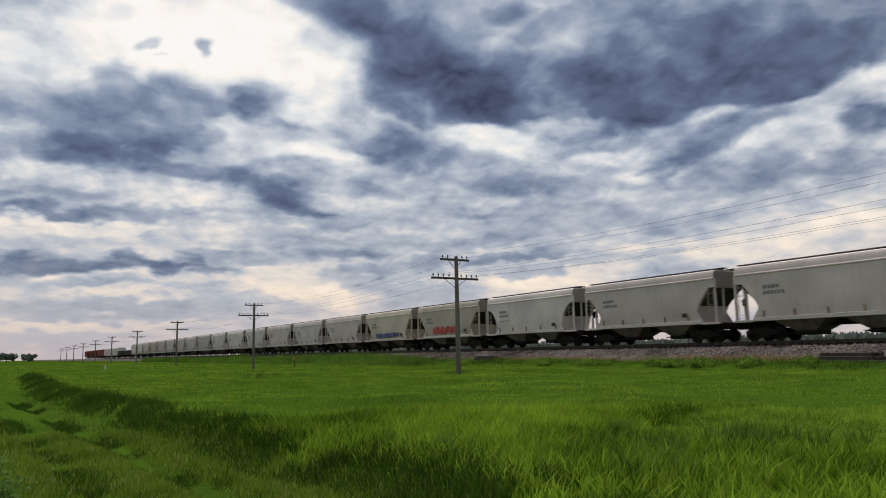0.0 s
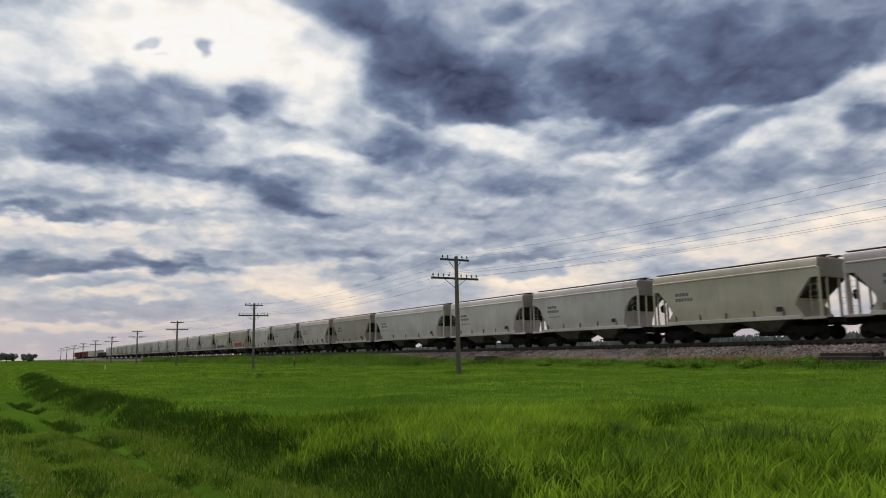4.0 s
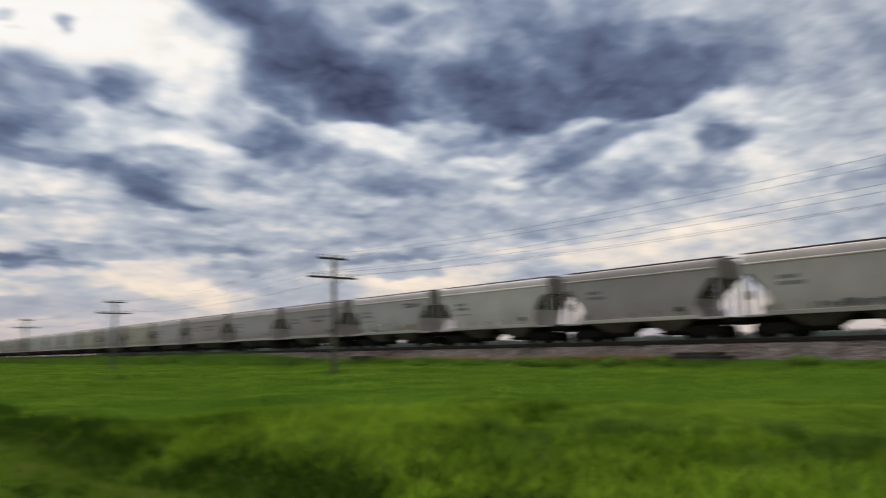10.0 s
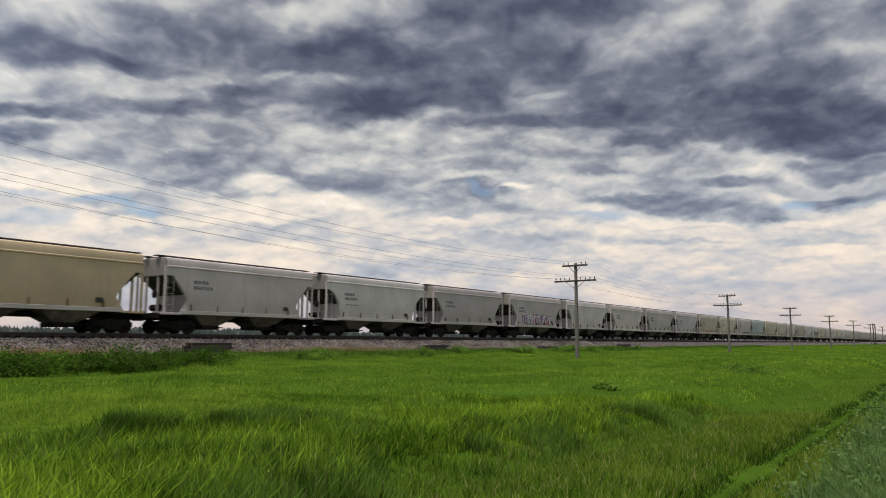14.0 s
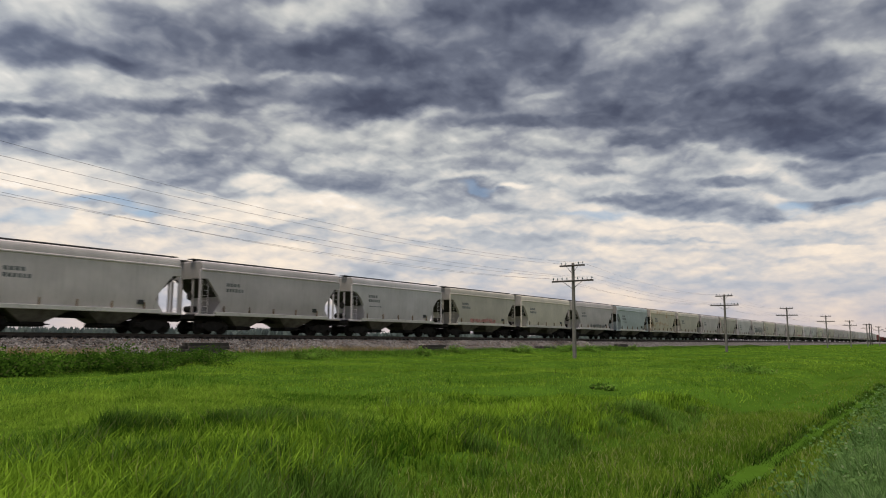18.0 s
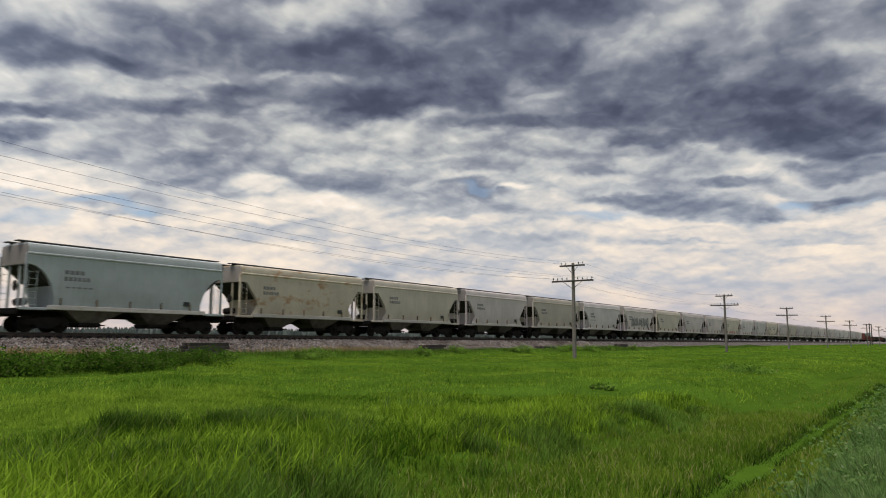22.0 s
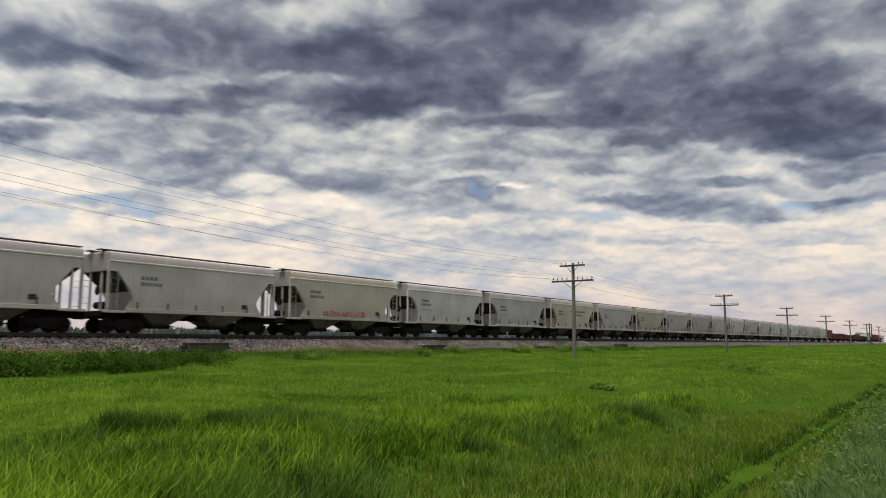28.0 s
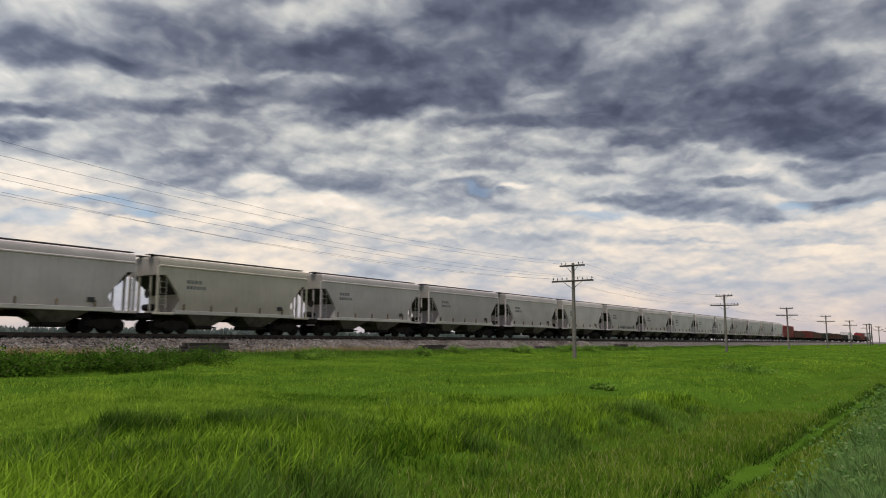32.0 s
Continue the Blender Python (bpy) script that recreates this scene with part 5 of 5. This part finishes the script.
def scrawl(t, name, x0, x1, z0, z1, mats, label, seed):
    """A sprayed tag on the near side: fat slanting strokes in a few colours, none of them letters."""
    rng = random.Random(seed)
    for i, m in enumerate(mats):
        n = int((x1 - x0) / 0.34)
        for k in range(n):
            s = Shape()
            x = x0 + (x1 - x0) * (k + 0.5) / n + rng.uniform(-0.06, 0.06)
            a, b = z0 + rng.uniform(0, 0.25) * (z1 - z0), z1 - rng.uniform(0, 0.3) * (z1 - z0)
            w = rng.uniform(0.07, 0.15) * (1.25 - 0.35 * i)
            sl = rng.uniform(-0.18, 0.18)
            y = -1.556 - 0.005 * i
            pts = [(x - w, a), (x + w, a + 0.05), (x + w + sl * 0.6, (a + b) / 2), (x + w + sl, b - 0.04), (x - w + sl, b), (x - w + sl * 0.3, (a + b) / 2)]
            s.loft([[(p, yy, q) for p, q in pts] for yy in (y - 0.004, y + 0.02)])
            part(name, s, m, t, label)
            if rng.random() < 0.6:
                zc = rng.uniform(a, b - 0.1)
                part(name, Shape().box(x - w, x + 0.3, y - 0.006, y + 0.02, zc, zc + rng.uniform(0.07, 0.13)), m, t, label)


SPEED, START = 18.86, 1.3


def build_train():
    greys = {0: hopper(13.0, P_GREY, "light grey two-bay covered hopper car, weathered", 0),
             1: hopper(13.0, P_PALE, "pale grey two-bay covered hopper car with rounded end cut-outs", 1),
             2: hopper(13.0, P_BEIGE, "dusty beige-grey two-bay covered hopper car", 0)}
    special = {-1: hopper(17.1, P_PALE, "long white-grey covered hopper car", 1),
               20: hopper(13.0, P_TAN, "tan covered hopper car among grey ones", 0),
               32: hopper(13.0, P_BLUISH, "bluish grey covered hopper car", 1),
               33: hopper(13.0, P_RUSTY, "pale covered hopper car with orange rust stains", 0)}
    # a few cars are a little shorter or longer than the rest
    odd = {length: hopper(length, mat, label, style) for length, mat, label, style in (
        (12.2, P_GREY, "light grey two-bay covered hopper car, weathered", 0), (12.6, P_PALE, "short pale grey two-bay covered hopper car", 1),
        (13.4, P_GREY, "light grey two-bay covered hopper car with a patched side", 0))}
    lengths = {-1: 17.1, 3: 13.4, 5: 12.6, 6: 13.4, 9: 12.6, 10: 12.6, 11: 12.2, 12: 12.2, 27: 13.4, 40: 13.4, 46: 13.4}
    pick = random.Random(12)
    cars, used = [], set()

    def put(proto, x0, length):
        m = pose(x0 + length / 2, RAIL_Y, RAIL_Z)
        if proto.name in used:
            ob = copy_thing(proto, m)
        else:
            used.add(proto.name)
            ob = proto
            ob.matrix_basis = m
        cars.append((ob, x0 + length / 2))
        return ob

    # hoppers: number c lies between its two ends; the long one is -1
    x = -2.8 - 21 * 13.0
    first = x
    for c in range(-22, 61):
        length = lengths.get(c, 13.0)
        kind = {4: 2, 2: 2, 10: 0, 9: 1, 8: 0, 7: 1, -6: 2, -4: 0, -5: 1, 19: 0, 21: 0, 38: 0, 37: 1}.get(c, pick.choice((0, 0, 1, 1, 2, 0)))
        proto = special.get(c) or odd.get(length) or greys[kind]
        ob = put(proto, x, length)
        if c == -6:
            scrawl(ob, "sprayed_tag", -2.6, 2.2, 1.5, 2.35, (M_ORANGE, M_RED), "orange sprayed tag", 1)
        if c == -7:
            scrawl(ob, "sprayed_tag", -3.0, 2.8, 1.45, 2.1, (M_BLACK, M_BLUE), "black and blue sprayed tag", 2)
        if c == 9:
            scrawl(ob, "sprayed_tag", -2.2, 1.2, 1.4, 2.1, (M_BLACK, M_WHITE), "black and white sprayed tag", 3)
            scrawl(ob, "lettering_bar", 2.4, 4.3, 3.2, 3.75, (M_BLACK,), "black block lettering", 4)
            scrawl(ob, "sprayed_tag", 1.9, 3.3, 1.5, 1.8, (M_YELLOW,), "small yellow sprayed tag", 5)
        if c in (6, 8, 45):
            for j in range(14):
                part("lettering_bar", Shape().box(-0.9 + j * 0.30, -0.68 + j * 0.30, -1.556, -1.54, 3.10, 3.32), M_MARK, ob, "grey block lettering")
                if 3 < j < 11:
                    part("lettering_bar", Shape().box(-0.9 + j * 0.30, -0.68 + j * 0.30, -1.556, -1.54, 2.70, 2.92), M_MARK, ob, "grey block lettering")
        if c == 24:
            scrawl(ob, "sprayed_tag", -3.2, 3.0, 1.4, 2.6, (M_RED, M_BLUE, M_WHITE), "red and blue sprayed tag", 6)
        if c == 38:
            scrawl(ob, "lettering_bar", -3.2, 3.6, 1.7, 3.2, (M_MARK,), "tall black block lettering", 7)
        if c in (42, 29):
            scrawl(ob, "sprayed_tag", -2.6, 1.8, 1.35, 1.9, (M_PINK,), "faded pink sprayed tag", 8 + c)
        if c in (12, 31, 52):
            scrawl(ob, "sprayed_tag", -1.5, 3.1, 1.4, 1.85, (M_MARK,), "faded grey sprayed tag", 9 + c)
        x += length
    # mixed freight behind
    red = boxcar(15.5, P_RED, "faded red steel boxcar of the train", 4.2)
    gon = gondola(17.5, P_BROWN, "dark red-brown gondola with an uneven load", 2.7, 0.35)
    gon2 = gondola(17.5, P_BLACK, "black steel gondola with a low load", 2.6, 0.2)
    high = gondola(15.5, P_RED, "dark red high-sided steel gondola", 3.1)
    white = boxcar(16.0, P_PALE, "whitish steel boxcar with sliding doors", 4.1)
    for proto, length in ((red, 15.5), (gon, 17.5), (high, 15.5), (gon, 17.5), (gon2, 17.5), (gon, 17.5), (gon, 17.5), (gon2, 17.5), (white, 16.0), (gon2, 17.5), (gon, 17.5), (red, 15.5), (gon2, 17.5), (white, 16.0)):
        put(proto, x, length)
        x += length
    # and ahead
    x = first
    for proto, length in ((gon2, 17.5), (gon2, 17.5), (white, 16.0), (white, 16.0), (white, 16.0), (red, 15.5), (red, 15.5), (gon2, 17.5), (red, 15.5), (gon, 17.5), (red, 15.5)):
        x -= length
        put(proto, x, length)
    return cars


TRAIN = build_train()


# ---- the distance ----
def tree(x, y, h, r, seed, label):
    rng = random.Random(seed)
    t = thing("tree", label, "tree", "trees on the horizon", at=(x, y, 0))
    tr = Shape().lathe((0, 0, -0.2), (0, 0, 1), [(0, r * 0.09), (h * 0.3, r * 0.06), (h * 0.7, r * 0.02)], 8)
    for _ in range(6):
        a = rng.uniform(0, 6.28)
        tr.bar((0, 0, h * 0.3), (math.cos(a) * r * 0.6, math.sin(a) * r * 0.6, h * rng.uniform(0.5, 0.8)), r * 0.03, 5, r * 0.01)
    part("trunk", tr, M_ARM, t)
    lv = Shape()
    lobes = [(Vector((rng.gauss(0, 0.4) * r, rng.gauss(0, 0.4) * r, h * rng.uniform(0.4, 0.85))), r * rng.uniform(0.3, 0.5)) for _ in range(14)]
    for c, q in lobes:
        for _ in range(90):
            d = Vector((rng.gauss(0, 1), rng.gauss(0, 1), rng.gauss(0, 0.8))).normalized()
            p = c + d * q * rng.uniform(0.7, 1.08)
            s = d.orthogonal().normalized() * r * 0.09
            w = d.cross(s)
            lv.add([p - s - w, p + s - w * 0.6, p + s * 0.7 + w, p - s * 0.8 + w], [(0, 1, 2, 3)])
    me = bpy.data.meshes.new("crown")
    me.from_pydata(lv.v, [], lv.f)
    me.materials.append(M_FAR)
    part("crown", me, M_FAR, t)


# leaf green paled and greyed: the haze of distance is mixed into the colour
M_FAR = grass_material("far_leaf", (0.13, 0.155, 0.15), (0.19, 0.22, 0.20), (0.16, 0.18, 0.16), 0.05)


def build_distance():
    for i, (x, y, h, r) in enumerate([(-590, -1, 6.2, 5), (-575, 12, 5.6, 4.5), (-600, -7, 5, 4), (620, 60, 8, 6)]):
        tree(x, y, h, r, i, "rounded leafy tree far off on the horizon")
    # low hedge line far behind the track
    rng = np.random.default_rng(3)
    n = 26000
    x = rng.uniform(-1500, 1500, n)
    y = 420 + rng.uniform(0, 40, n) + 0.0 * x
    hump = 7.0 + 2.5 * patchy(x, y * 0, 0.02, 1.0) ** 2
    pts = np.stack([x, y], 1)
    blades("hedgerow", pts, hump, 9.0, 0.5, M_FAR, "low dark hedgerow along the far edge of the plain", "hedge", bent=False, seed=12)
    # marker posts in the field
    for x, y, h, m, lab in ((-92.8, 9.9, 1.0, M_WHITE, "white marker post with an orange top in the grass"), (-74.0, 26.5, 1.1, M_ARM, "thin brown marker post with an orange top in the grass")):
        t = thing("marker_post", lab, "marker post", at=(x, y, float(land(x, y)) - 0.1))
        part("post", Shape().box(-0.06, 0.06, -0.06, 0.06, 0, h * 0.7, 0.01), m, t)
        part("cap", Shape().box(-0.07, 0.07, -0.07, 0.07, h * 0.7, h, 0.015), M_ORANGE, t)
    # twin posts with a board beside the line
    t = thing("twin_post_sign", "tall twin-post sign frame beside the distant track", "sign frame", at=(362, 31, 0.2))
    for x in (-3.5, 5):
        part("post", Shape().bar((x, 0, 0), (x, 0, 9.5), 0.2, 8), M_ARM, t)
    part("crossbar", Shape().box(-3.5, 5, -0.08, 0.08, 9.0, 9.25), M_ARM, t)
    part("board", Shape().box(-1.2, 2.2, -0.05, 0.05, 3.6, 5.6, 0.02), M_WHITE, t)


build_distance()


def motions():
    """The whole train rolls to the left at one speed."""
    for ob, x in TRAIN:
        walk(ob, [(t, pose(x + START - SPEED * t, RAIL_Y, RAIL_Z)) for t in (0.0, 32.0)])


motions()
